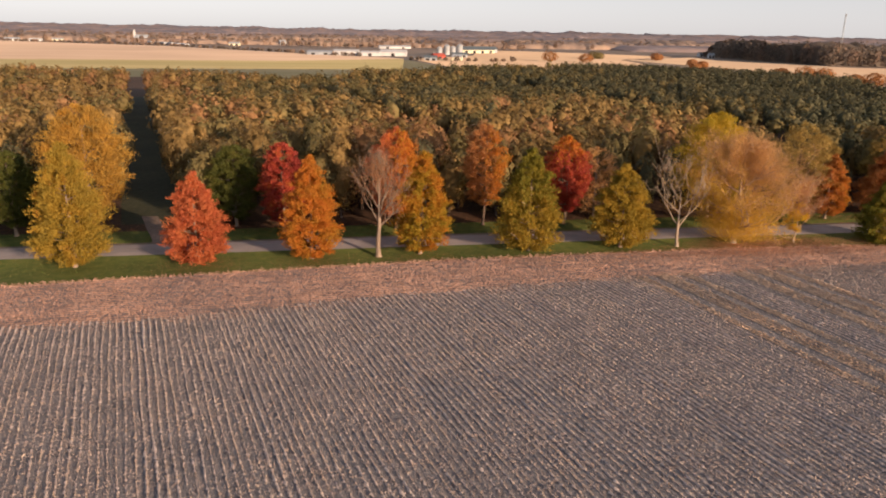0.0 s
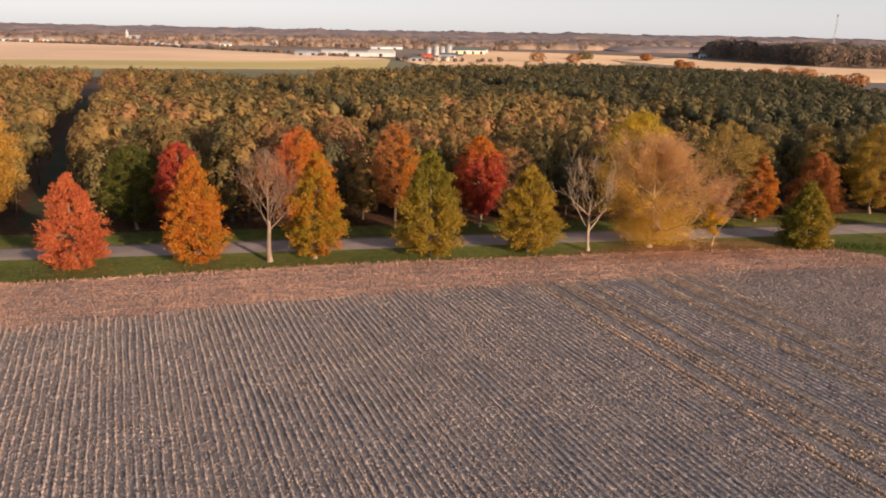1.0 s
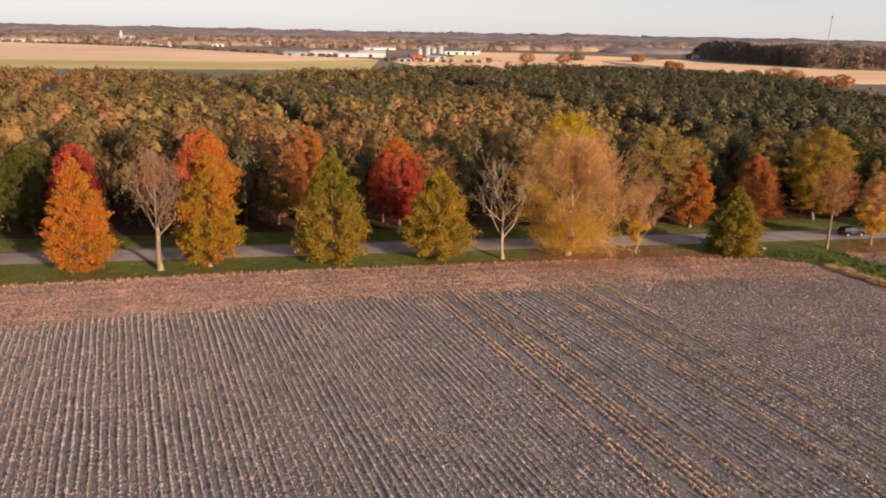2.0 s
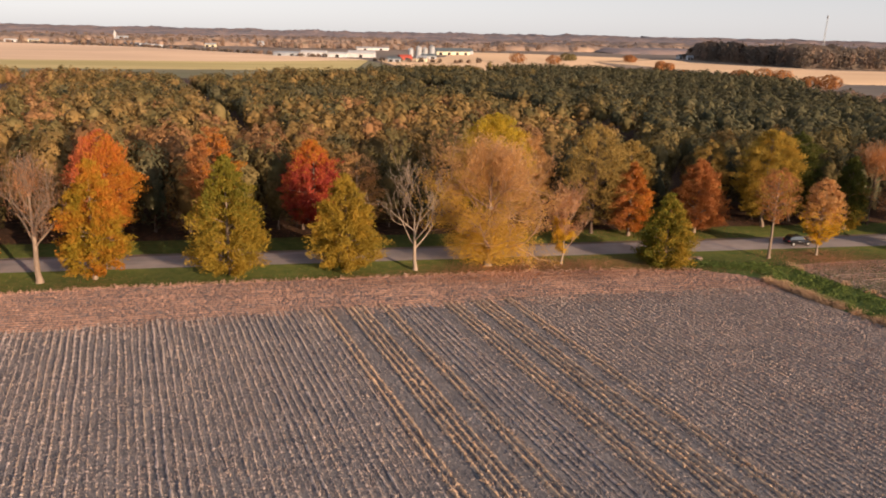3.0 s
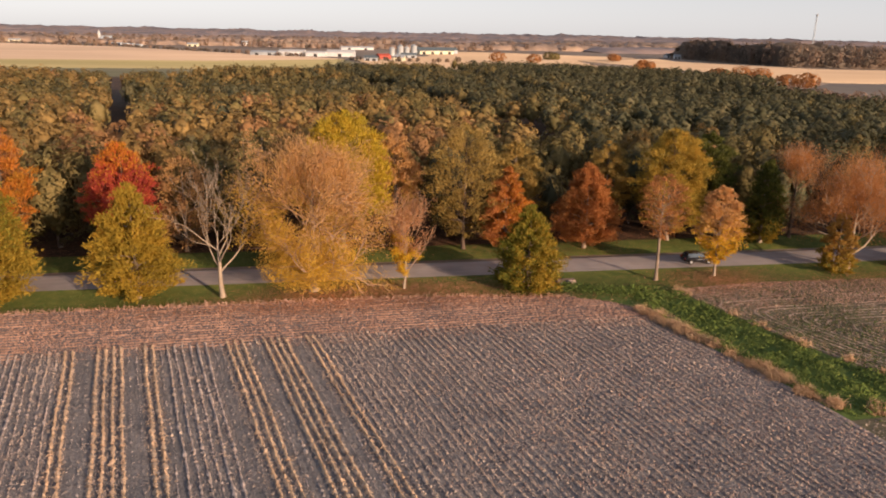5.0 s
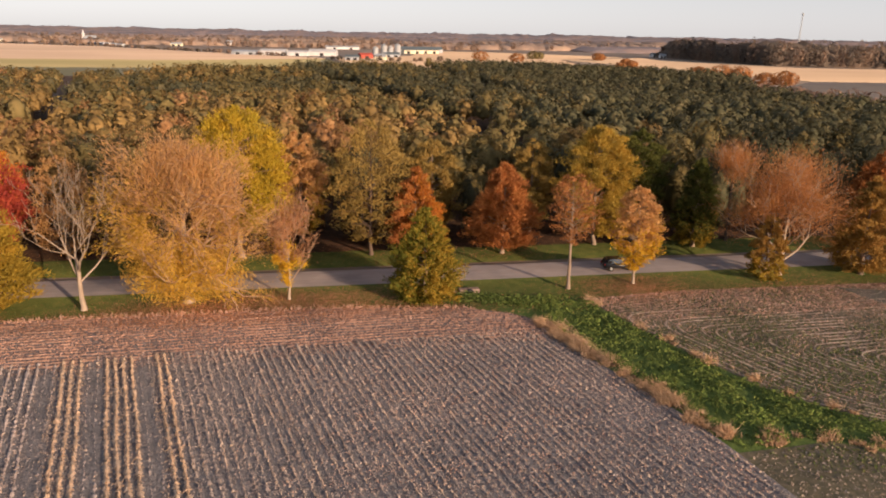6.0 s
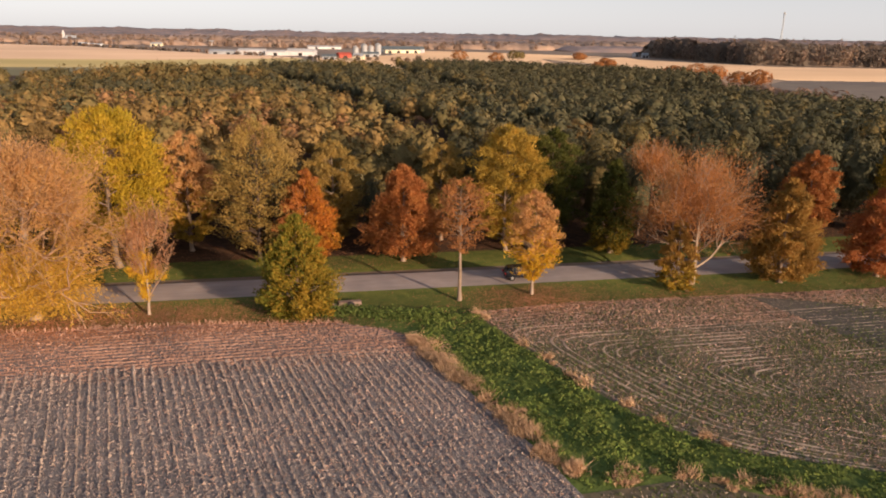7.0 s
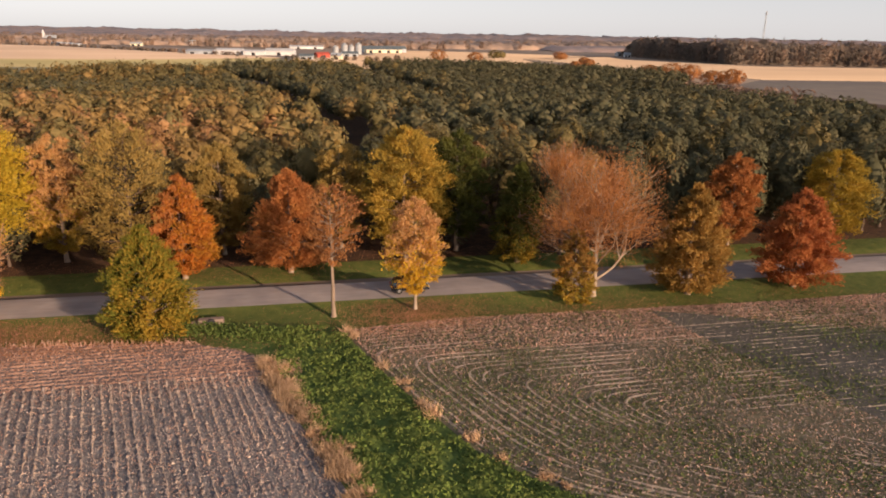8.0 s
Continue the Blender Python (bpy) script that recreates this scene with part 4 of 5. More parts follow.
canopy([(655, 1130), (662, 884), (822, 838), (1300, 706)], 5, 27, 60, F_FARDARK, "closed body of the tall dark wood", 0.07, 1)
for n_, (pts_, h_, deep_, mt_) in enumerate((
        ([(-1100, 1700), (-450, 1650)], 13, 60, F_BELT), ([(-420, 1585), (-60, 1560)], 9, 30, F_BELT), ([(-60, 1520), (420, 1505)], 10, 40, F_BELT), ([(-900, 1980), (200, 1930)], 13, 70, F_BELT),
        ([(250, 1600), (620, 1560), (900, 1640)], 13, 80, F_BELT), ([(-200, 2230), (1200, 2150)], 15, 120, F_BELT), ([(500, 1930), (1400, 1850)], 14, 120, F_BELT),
        ([(640, 1450), (1500, 1400)], 11, 220, F_HORIZONHAZE), ([(300, 2100), (1800, 2080)], 14, 250, F_HORIZONHAZE), ([(-1950, 2600), (0, 2560), (2700, 2400)], 15, 200, F_HORIZONHAZE), ([(-2300, 3100), (0, 3130), (3200, 2860)], 19, 250, F_HORIZONHAZE), ([(-2800, 3700), (0, 3640), (3900, 3400)], 24, 300, F_HORIZONHAZE), ([(-3300, 4300), (0, 4350), (4600, 3950)], 31, 400, F_HORIZONHAZE))):
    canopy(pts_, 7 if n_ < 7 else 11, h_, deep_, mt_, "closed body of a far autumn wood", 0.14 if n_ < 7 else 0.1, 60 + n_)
for row in range(3):
    belt([(648 + 14 * row, 1120 + 20 * row), (655 + 14 * row, 868 + 16 * row), (815, 822 + 16 * row), (1300, 690 + 16 * row)], 12, 31, 0.75 if row else 0.55, "tall_wood", "tall dark wood behind the orange field", 1.4, 0.55, 4, 130)
belt([(-610, 1596), (-247, 1368), (-46, 1124), (60, 990)], 9, 5, 0.6, "hedge", "low dark hedge along the far field", 1.2, 1.4, 3)
belt([(120, 905), (200, 870), (260, 900)], 13, 6, 0.7, "hedge", "low hedge before the farm buildings", 1.3, 1.3, 4)
for x0, x1, y, h, dark in ((-1100, -450, 1700, 15, 0.3), (-420, -60, 1560, 13, 0.35), (-60, 420, 1500, 13, 0.3), (-900, 200, 1950, 15, 0.3), (250, 900, 1600, 15, 0.45), (-200, 1200, 2200, 16, 0.4), (500, 1400, 1900, 15, 0.5), (-1700, -300, 2080, 15, 0.5), (-1900, 100, 2350, 16, 0.6), (-500, 800, 1780, 13, 0.7), (-1300, -500, 1840, 14, 0.9), (0, 1300, 2420, 16, 0.9)):
    belt([(x0, y), (x1, y + brng.uniform(-120, 120))], 9, h, dark * 0.5, size=1.5, depth=45, per=62)
belt([(214, 556), (262, 545), (310, 470), (338, 404), (350, 330)], 6, 9, 0.2, "hedge", "shrubby olive and orange hedge behind the wood", 0.9, 1.1, 3, 90)
for x, y, h, d in ((468, 975, 14, 0), (476, 985, 12, 0), (400, 590, 13, 0), (410, 570, 16, 0), (420, 560, 15, 0), (402, 500, 13, 0), (412, 492, 15, 0), (386, 1000, 15, 1), (396, 1005, 13, 1), (430, 628, 9, 1),
                (290, 900, 17, 0), (330, 880, 15, 0), (360, 560, 9, 1), (375, 640, 9, 0), (390, 720, 10, 0), (420, 760, 11, 0), (440, 820, 11, 0), (30, 452, 19, 1), (-5, 400, 17, 1)):
    lrng = np.random.default_rng(int(abs(x)))
    root = place(tagged(new("lone_tree"), "rounded orange-brown tree between far fields" if d == 0 else "rounded olive tree between far fields", "tree", "lone trees between the far fields"), x, y, -0.1)
    child("trunk", trunk_mesh(lrng, h, 0.25, M_BARK_DARK, sides=5), root)
    p, nrm = dome_points(lrng, h * 0.8, h * 1.35, 0.0, 1300, 60)
    v, f = cards(p, nrm, 0.62, lrng, 0.6)
    child("crown", mesh_of("crown", v, f, L_ROSE if d == 0 else F_OLIVE), root)


def building(name, x, y, w, d, eaves, ridge, turn, wall, roof, label, doors=1, category="building", group=""):
    """A gabled building with walls, roof slabs with eaves, and doors."""
    root = place(tagged(new(name), label, category, group), x, y, -0.12, radians(turn))
    bm = bmesh.new()
    lo = [bm.verts.new(c) for c in ((-w / 2, -d / 2, 0), (w / 2, -d / 2, 0), (w / 2, d / 2, 0), (-w / 2, d / 2, 0))]
    hi = [bm.verts.new(c) for c in ((-w / 2, -d / 2, eaves), (w / 2, -d / 2, eaves), (w / 2, d / 2, eaves), (-w / 2, d / 2, eaves))]
    ra, rb = bm.verts.new((-w / 2, 0, ridge)), bm.verts.new((w / 2, 0, ridge))
    bm.faces.new((lo[0], lo[1], hi[1], hi[0]))
    bm.faces.new((lo[2], lo[3], hi[3], hi[2]))
    bm.faces.new((lo[1], lo[2], hi[2], rb, hi[1]))
    bm.faces.new((lo[3], lo[0], hi[0], ra, hi[3]))
    part("wall", bm, wall, root)
    for s in (-1, 1):
        bm = bmesh.new()
        o, tk = 0.5, 0.25
        e = (s * (d / 2 + o), eaves - o * (ridge - eaves) / (d / 2))
        vs = [bm.verts.new(c) for c in ((-w / 2 - o, e[0], e[1]), (w / 2 + o, e[0], e[1]), (w / 2 + o, 0, ridge), (-w / 2 - o, 0, ridge),
                                        (-w / 2 - o, e[0], e[1] + tk), (w / 2 + o, e[0], e[1] + tk), (w / 2 + o, 0, ridge + tk), (-w / 2 - o, 0, ridge + tk))]
        for q in ((0, 1, 2, 3), (4, 7, 6, 5), (0, 4, 5, 1), (1, 5, 6, 2), (2, 6, 7, 3), (3, 7, 4, 0)):
            bm.faces.new([vs[k] for k in q])
        part("roof", bm, roof, root)
    for k in range(doors):
        cx = -w / 2 + w * (k + 0.5) / doors
        hw, hd = min(2.4, w / doors * 0.28), min(eaves * 0.75, 4.2)
        bm = bmesh.new()
        box_bm(bm, cx - hw, cx + hw, -d / 2 - 0.08, -d / 2 + 0.05, 0.0, hd)
        part("door", bm, M_DARKOPEN, root)
    return root


FARM = "farm and depot buildings in the distance"
building("depot_shed", 8, 1046, 34, 18, 4.0, 6.0, -12, M_METAL, M_METAL, "long grey metal depot shed with open bays", 2, group=FARM)
building("depot_shed", 44, 1050, 34, 20, 5.0, 7.5, -12, M_WHITE, M_WHITE, "white metal storage shed in the distance", 1, group=FARM)
building("depot_shed", 76, 1030, 26, 18, 4.5, 6.5, -12, M_WHITE, M_WHITE, "white metal storage shed in the distance", 1, group=FARM)
building("depot_shed", 108, 1036, 36, 22, 5.0, 8.5, -12, M_WHITE, M_WHITE, "large white metal storage shed with a low gable", 1, group=FARM)
building("poultry_house", 262, 1200, 56, 16, 5.5, 8.0, 8, M_CREAM, M_TEAL, "long cream poultry house with a dark roof", 4, group=FARM)
building("poultry_house", 268, 1236, 70, 18, 6.0, 10.0, 8, M_METAL, M_TEAL, "long dark-roofed shed behind the cream one", 3, group=FARM)
building("barn", 158, 958, 16, 10, 4.0, 6.5, 20, M_REDBARN, M_REDBARN, "small red barn by the yard", 1, group=FARM)
building("barn", 196, 1010, 20, 12, 4.0, 6.5, 0, M_METAL, M_TEAL, "low grey shed by the yard", 2, group=FARM)
building("farmhouse", 172, 900, 12, 9, 4.5, 7.5, -20, M_CREAM, M_METAL, "cream farmhouse at the edge of the wood", 1, group=FARM)
building("barn", 138, 893, 15, 10, 4.0, 6.0, -10, M_METAL, M_TEAL, "dark teal-roofed shed at the edge of the wood", 2, group=FARM)
for k, (x, y, h, r) in enumerate(((196, 1110, 13, 4.5), (206, 1114, 11, 4.0), (216, 1112, 14, 4.5), (183, 1100, 10, 4.0))):
    root = place(tagged(new("grain_bin"), "round galvanised grain bin with a cone roof", "grain bin", "grain bins at the farm"), x, y, -0.12)
    bm = bmesh.new()
    bmesh.ops.create_cone(bm, cap_ends=True, segments=20, radius1=r, radius2=r, depth=h, matrix=Matrix.Translation((0, 0, h / 2)))
    part("wall", bm, M_STEEL, root)
    bm = bmesh.new()
    bmesh.ops.create_cone(bm, cap_ends=True, segments=20, radius1=r + 0.3, radius2=0.4, depth=2.6, matrix=Matrix.Translation((0, 0, h + 1.3)))
    part("roof", bm, M_STEEL, root)
TOWN = "houses of the distant town"
for x, y, w, d, e, r_, t, wm, rm in ((-589, 1612, 26, 12, 4, 6.5, 5, M_WHITE, M_METAL), (-541, 1596, 22, 10, 4, 6, -8, M_WHITE, M_WHITE), (-508, 1622, 20, 10, 4, 6.5, 0, M_CREAM, M_METAL), (-640, 1640, 16, 10, 5, 8, 12, M_WHITE, M_TEAL),
                                     (-64, 1566, 12, 10, 6, 10, 20, M_WHITE, M_METAL), (88, 2225, 50, 16, 5, 7, 4, M_WHITE, M_WHITE), (293, 2410, 40, 14, 5, 8, 0, M_WHITE, M_METAL), (705, 1995, 24, 12, 6, 9, 0, M_WHITE, M_METAL),
                                     (734, 2010, 18, 12, 6, 10, 30, M_WHITE, M_WHITE), (652, 1188, 12, 9, 4, 7, 15, M_WHITE, M_TEAL), (641, 1136, 10, 8, 4, 7, -10, M_WHITE, M_METAL), (664, 1175, 14, 9, 3.5, 5.5, 0, M_METAL, M_TEAL),
                                     (150, 1420, 60, 16, 4, 6, 3, M_WHITE, M_METAL), (-150, 1480, 20, 10, 4, 6.5, -10, M_CREAM, M_METAL)):
    building("house", x, y, w, d, e, r_, t, wm, rm, "small pale building in the distant town", 2, "house", TOWN)
for k in range(9):
    building("storage_unit", -372 + 18 * k, 1665 - 33 * k, 20, 9, 3.2, 4.4, -58, M_METAL if k % 3 else M_WHITE, M_METAL, "low grey storage unit along the highway", 3, "storage unit", "storage units along the highway")
church = building("church", -398, 1862, 30, 14, 6, 12, 0, M_WHITE, M_METAL, "white country church with a square steeple", 1, "church")
bm = bmesh.new()
box_bm(bm, -19, -14, -2.5, 2.5, 0, 17)
part("steeple", bm, M_WHITE, church)
bm = bmesh.new()
bmesh.ops.create_cone(bm, cap_ends=True, segments=4, radius1=3.6, radius2=0.2, depth=8, matrix=Matrix.Translation((-16.5, 0, 21)) @ Matrix.Rotation(radians(45), 4, "Z"))
part("spire", bm, M_WHITE, church)

mast = place(tagged(new("radio_mast"), "tall thin lattice radio mast above the wood", "mast"), 888, 1152, -0.3)
legs = [np.array([math.cos(a), math.sin(a)]) * 1.3 for a in (0.3, 2.394, 4.489)]
for q in legs:
    tb = Tubes()
    tb.add([(*q * 1.6, 0), (*q, 30), (*q * 0.6, 75)], [0.34, 0.28, 0.22], 5)
    child("leg", tb.mesh("leg", M_STEEL), mast)
tb = Tubes()
for k in range(25):
    z0, z1 = 3 * k, 3 * k + 3
    for i in range(3):
        s0, s1 = np.interp(z0, [0, 30, 75], [1.6, 1, 0.6]), np.interp(z1, [0, 30, 75], [1.6, 1, 0.6])
        tb.add([(*legs[i] * s0, z0), (*legs[(i + 1) % 3] * s1, z1)], [0.14, 0.14], 4)
child("bracing", tb.mesh("bracing", M_STEEL), mast)
bm = bmesh.new()
bmesh.ops.create_cone(bm, cap_ends=True, segments=8, radius1=1.5, radius2=1.5, depth=3.2, matrix=Matrix.Translation((0, 0, 72)))
part("antenna", bm, M_STEEL, mast)

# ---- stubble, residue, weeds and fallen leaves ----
DARK_PATCH = [(158, 111), (161.5, 98), (166, 84), (171, 74), (182, 70), (190, 84), (186, 99), (174, 104), (166, 108)]
srng = np.random.default_rng(5)
ALONG = np.array([-0.245, 1.0]) / math.hypot(0.245, 1.0)
ACROSS = np.array([ALONG[1], -ALONG[0]])


def in_left(x, y):
    return (y < between(x, F1_TOP)) & (x < between(y, F1_RIGHT) - 0.3)


def in_right(x, y):
    return (x > between(y, STRIP_RIGHT) + 0.3) & (y < between(x, F2_TOP)) & (y > between(x, FOOT) + 1)


def head_line(x):
    return np.interp(x, [-60, -20, 10, 47, 75, 105], [90.0, 91.5, 96.5, 100.0, 101.0, 102.0])


def rows(u0, u1, v0, v1, pitch, step, along, across):
    u = np.arange(u0, u1, pitch)
    v = np.arange(v0, v1, step)
    uu, vv = np.meshgrid(u, v, indexing="ij")
    k = np.broadcast_to(np.arange(len(u))[:, None], uu.shape)
    vv = vv + srng.uniform(-step, step, vv.shape) * 0.5
    uu = uu + srng.normal(0, 0.035, uu.shape) + 0.05 * np.sin(vv * 0.35 + k)
    p = uu[..., None] * across + vv[..., None] * along
    return p[..., 0].ravel(), p[..., 1].ravel(), k.ravel()


def scatter(name, x, y, size, z, mat, label, up=0.6, slim=0.5, face=None):
    p = np.column_stack([x, y, z])
    nrm = unit(srng.normal(size=p.shape) + np.array([0, 0, up])) if face is None else unit(srng.normal(0, 0.5, p.shape) + np.array(face))
    v, f = cards(p, nrm, size, srng, slim)
    return tagged(new(name, mesh_of(name, v, f, mat)), label, "crop residue", kind="stuff")


def grid_noise(x, y, cell, seed):
    """Smooth chance values from 0 to 1 over the land, in drifts of the given size."""
    g = np.random.default_rng(seed).random((64, 64))
    a, b = np.asarray(x) / cell + 1000.0, np.asarray(y) / cell + 1000.0
    i, j = np.floor(a).astype(int), np.floor(b).astype(int)
    a, b = a - i, b - j
    a, b = a * a * (3 - 2 * a), b * b * (3 - 2 * b)
    q = lambda m, n: g[(i + m) % 64, (j + n) % 64]
    return (q(0, 0) * (1 - a) + q(1, 0) * a) * (1 - b) + (q(0, 1) * (1 - a) + q(1, 1) * a) * b


def ridges(u0, u1, v0, v1, along, across, test, grade, high=0.2, seed=1, wide=0.13, step=0.22, ragged=0.38, lift=0.0):
    """Rows of cut stalks as jagged upright combs, as strong as grade(u) says, broken down where drifts of chaff lie."""
    rng = np.random.default_rng(seed)
    vs, fs, n = [], [], 0
    for k, u in enumerate(np.arange(u0, u1, 0.76)):
        g = grade(u, rng)
        if g <= 0:
            continue
        v = np.arange(v0, v1, step)
        m = len(v)
        off = u + 0.05 * np.sin(v * 0.35 + k) + 0.1 * (grid_noise(v, v * 0 + k * 7.7, 5.0, 8) - 0.5)
        px, py = off * across[0] + v * along[0], off * across[1] + v * along[1]
        ok = test(px, py)
        if not ok.any():
            continue
        worn = grid_noise(px + 0.245 * py, py * 0.5, 5.5, 12) + 0.5 * grid_noise(v, v * 0 + k * 3.1, 2.2, 13)
        h = high * (g + 0.42 - 0.75 * worn + rng.normal(0, ragged, m)).clip(0.0, 1.35)
        w = wide * rng.uniform(0.35, 1.6, m) * (0.4 + 0.6 * np.minimum(1, h / high))
        lean = rng.normal(0, 0.045, (m, 2))
        mid = np.column_stack([px + lean[:, 0], py + lean[:, 1], h - 0.012 + lift])
        lft = np.column_stack([px - w * across[0], py - w * across[1], np.full(m, -0.012)])
        rgt = np.column_stack([px + w * across[0], py + w * across[1], np.full(m, -0.012)])
        vs.append(np.stack([lft, mid, rgt], 1).reshape(-1, 3))
        i = np.flatnonzero(ok[:-1] & ok[1:] & ((h[:-1] > 0.015) | (h[1:] > 0.015))) * 3 + n
        fs += [np.column_stack([i, i + 3, i + 4, i + 1]), np.column_stack([i + 1, i + 4, i + 5, i + 2])]
        n += 3 * m
    return np.concatenate(vs), np.concatenate(fs)


FURROW = 0.058


def furrow(x, y):
    """Height of the tilled ground: a low ridge under each row, a hollow between."""
    phase = ((x * ACROSS[0] + y * ACROSS[1] + 110) / 0.76) % 1.0
    return FURROW * np.abs(phase - 0.5) * 2.0 * (in_left(x, y) & (y < head_line(x)))


def tilled(step=5.0):
    """The ridged soil of the field, two slopes a row."""
    vs, fs, n = [], [], 0
    v = np.arange(-90.0, 130.0, step)
    for k in range(int(270 / 0.76)):
        u = -110 + 0.76 * k
        mid = u * ACROSS[0] + v * ALONG[0], u * ACROSS[1] + v * ALONG[1]
        ok = in_left(*mid) & (mid[1] < head_line(mid[0])) & (mid[0] > -75) & (mid[1] > -70)
        if ok.sum() < 2:
            continue
        line = []
        for du, z in ((-0.38, 0.004), (0.0, FURROW), (0.38, 0.004)):
            line.append(np.column_stack([(u + du) * ACROSS[0] + v * ALONG[0], (u + du) * ACROSS[1] + v * ALONG[1], np.full(len(v), z) + (z > 0.01) * 0.012 * np.sin(v * 0.7 + k * 2.1)]))
        vs.append(np.stack(line, 1).reshape(-1, 3))
        i = np.flatnonzero(ok[:-1] & ok[1:]) * 3 + n
        fs += [np.column_stack([i, i + 1, i + 4, i + 3]), np.column_stack([i + 1, i + 2, i + 5, i + 4])]
        n += 3 * len(v)
    return np.concatenate(vs), np.concatenate(fs)


def row_body(name, sets, mat, label):
    vs, fs, n = [], [], 0
    for v, f in sets:
        vs.append(v)
        fs.append(f + n)
        n += len(v)
    return tagged(new(name, mesh_of(name, np.concatenate(vs), np.concatenate(fs), mat)), label, "stubble", kind="stuff")


def band_at(x90):
    return x90 * ACROSS[0] + 90 * ACROSS[1]


def in_any(u, spans):
    return any(lo < u < hi for lo, hi in spans)


# rows of heavier orange stalks, the bare strips beside them, and the broken greyer rows towards the grass strip
BANDS = [(band_at(lo), band_at(hi)) for lo, hi in ((50.5, 52.0), (53.9, 56.5), (58.3, 60.0), (66.6, 69.4), (71.1, 73.8), (75.3, 77.0))]
BARE = [(band_at(lo), band_at(hi)) for lo, hi in ((52.0, 53.9), (56.5, 58.3), (60.0, 61.0), (65.4, 66.6), (69.4, 71.1), (73.8, 75.3))]
PAIRS = [(band_at(lo), band_at(hi)) for lo, hi in ((-47, -45.4), (-40, -37), (-31, -29.5), (-24, -21), (-14, -11.6), (-4, -2.4), (4, 7), (12, 13.6), (20, 22.2), (28.6, 31.4), (36.9, 38.6), (40.2, 41.8), (45.8, 47.5), (63.6, 65.2))]
GREY = band_at(77.0)


def plain_grade(u, rng):
    """How well a row stands: pairs of strong ones among broken ones, hardly any on the bare strips."""
    r = rng.uniform(0.0, 1.0)
    if in_any(u, BANDS):
        return 0.0
    if in_any(u, BARE):
        return 0.06
    if u > GREY:
        return 0.3 + 0.5 * r
    return 0.72 + 0.45 * r if in_any(u, PAIRS) else 0.28 + 0.5 * r


main = lambda x, y: in_left(x, y) & (y < head_line(x) - 1.0 + 2.4 * grid_noise(x, y, 1.3, 41)) & (y > 26) & (x > -75)
tagged(new("field_ridges", mesh_of("field_ridges", *tilled(), M_SOIL)), "low tilled ridges of grey soil under the stubble rows", "soil", kind="stuff")
row_body("headland_rows", [ridges(-118, -88, -70, 125, np.array([1.0, 0.045]), np.array([0.045, -1.0]), lambda x, y: in_left(x, y) & (y > head_line(x) - 1.6 + 2.4 * grid_noise(x, y, 1.3, 40)), lambda u, rng: rng.uniform(0.35, 0.9), 0.12, 33, 0.19)], M_HEAD, "pinkish stubble rows along the headland")
row_body("stubble_rows", [ridges(-110, GREY, 10, 130, ALONG, ACROSS, main, plain_grade, 0.14, 31, 0.15, lift=FURROW)], M_ROW, "rows of pale standing corn stubble")
row_body("stubble_rows", [ridges(-110 + 0.76 * math.ceil((GREY + 110) / 0.76), 160, 10, 130, ALONG, ACROSS, main, plain_grade, 0.13, 36, 0.17, 0.22, 0.42, FURROW)], M_MAT, "rows of greyer broken corn stubble")
behind = lambda x, y: in_left(x, y) & (y <= 26) & (y > -70) & (x > -75)
row_body("stubble_rows", [ridges(-110, 160, -100, 40, ALONG, ACROSS, behind, lambda u, rng: rng.uniform(0.5, 1.0), 0.15, 37, 0.12, 1.8, lift=FURROW)], M_ROW, "rows of pale standing corn stubble")
row_body("orange_rows", [ridges(-110, 160, 10, 130, ALONG, ACROSS, main, lambda u, rng: rng.uniform(0.95, 1.2) if in_any(u, BANDS) else 0.0, 0.16, 32, 0.22, 0.22, 0.24, FURROW)], M_ROWBAND, "heavier orange rows of standing stubble")


def ring_lines(step, test):
    """Rows of the other field, which follow the grass strip and then turn to run along the headland."""
    out = []
    for k in range(-8, 62):
        d = 0.8 * k
        top_ = 112.0 - 6.4 - d
        if k < 0:
            xx = np.arange(121.0, 232.0, 0.25)
            yy = between(xx, F2_TOP) - 6.4 - d + 0.15 * np.sin(xx * 0.2)
        else:
            y1 = np.arange(52.0, max(54.0, top_), 0.25)
            x1 = between(y1, STRIP_RIGHT) + 0.6 + d * np.interp(y1, [60, 79, 90, 112], [1.6, 1.35, 1.12, 1.05])
            x2 = np.arange(x1[-1] + 0.25, 232.0, 0.25)
            xx, yy = np.r_[x1, x2], np.r_[y1, top_ + 0.012 * (x2 - x1[-1])]
            ker = np.hanning(49)
            pad = lambda a: np.r_[2 * a[0] - a[24:0:-1], a, 2 * a[-1] - a[-2:-26:-1]]
            xx, yy = np.convolve(pad(xx), ker / ker.sum(), "valid"), np.convolve(pad(yy), ker / ker.sum(), "valid")
        seg = np.r_[0, np.cumsum(np.hypot(np.diff(xx), np.diff(yy)))]
        q = np.arange(0, seg[-1], step)
        px, py = np.interp(q, seg, xx), np.interp(q, seg, yy)
        ok = test(px, py)
        if ok.sum() > 3:
            out.append((px[ok], py[ok]))
    return out


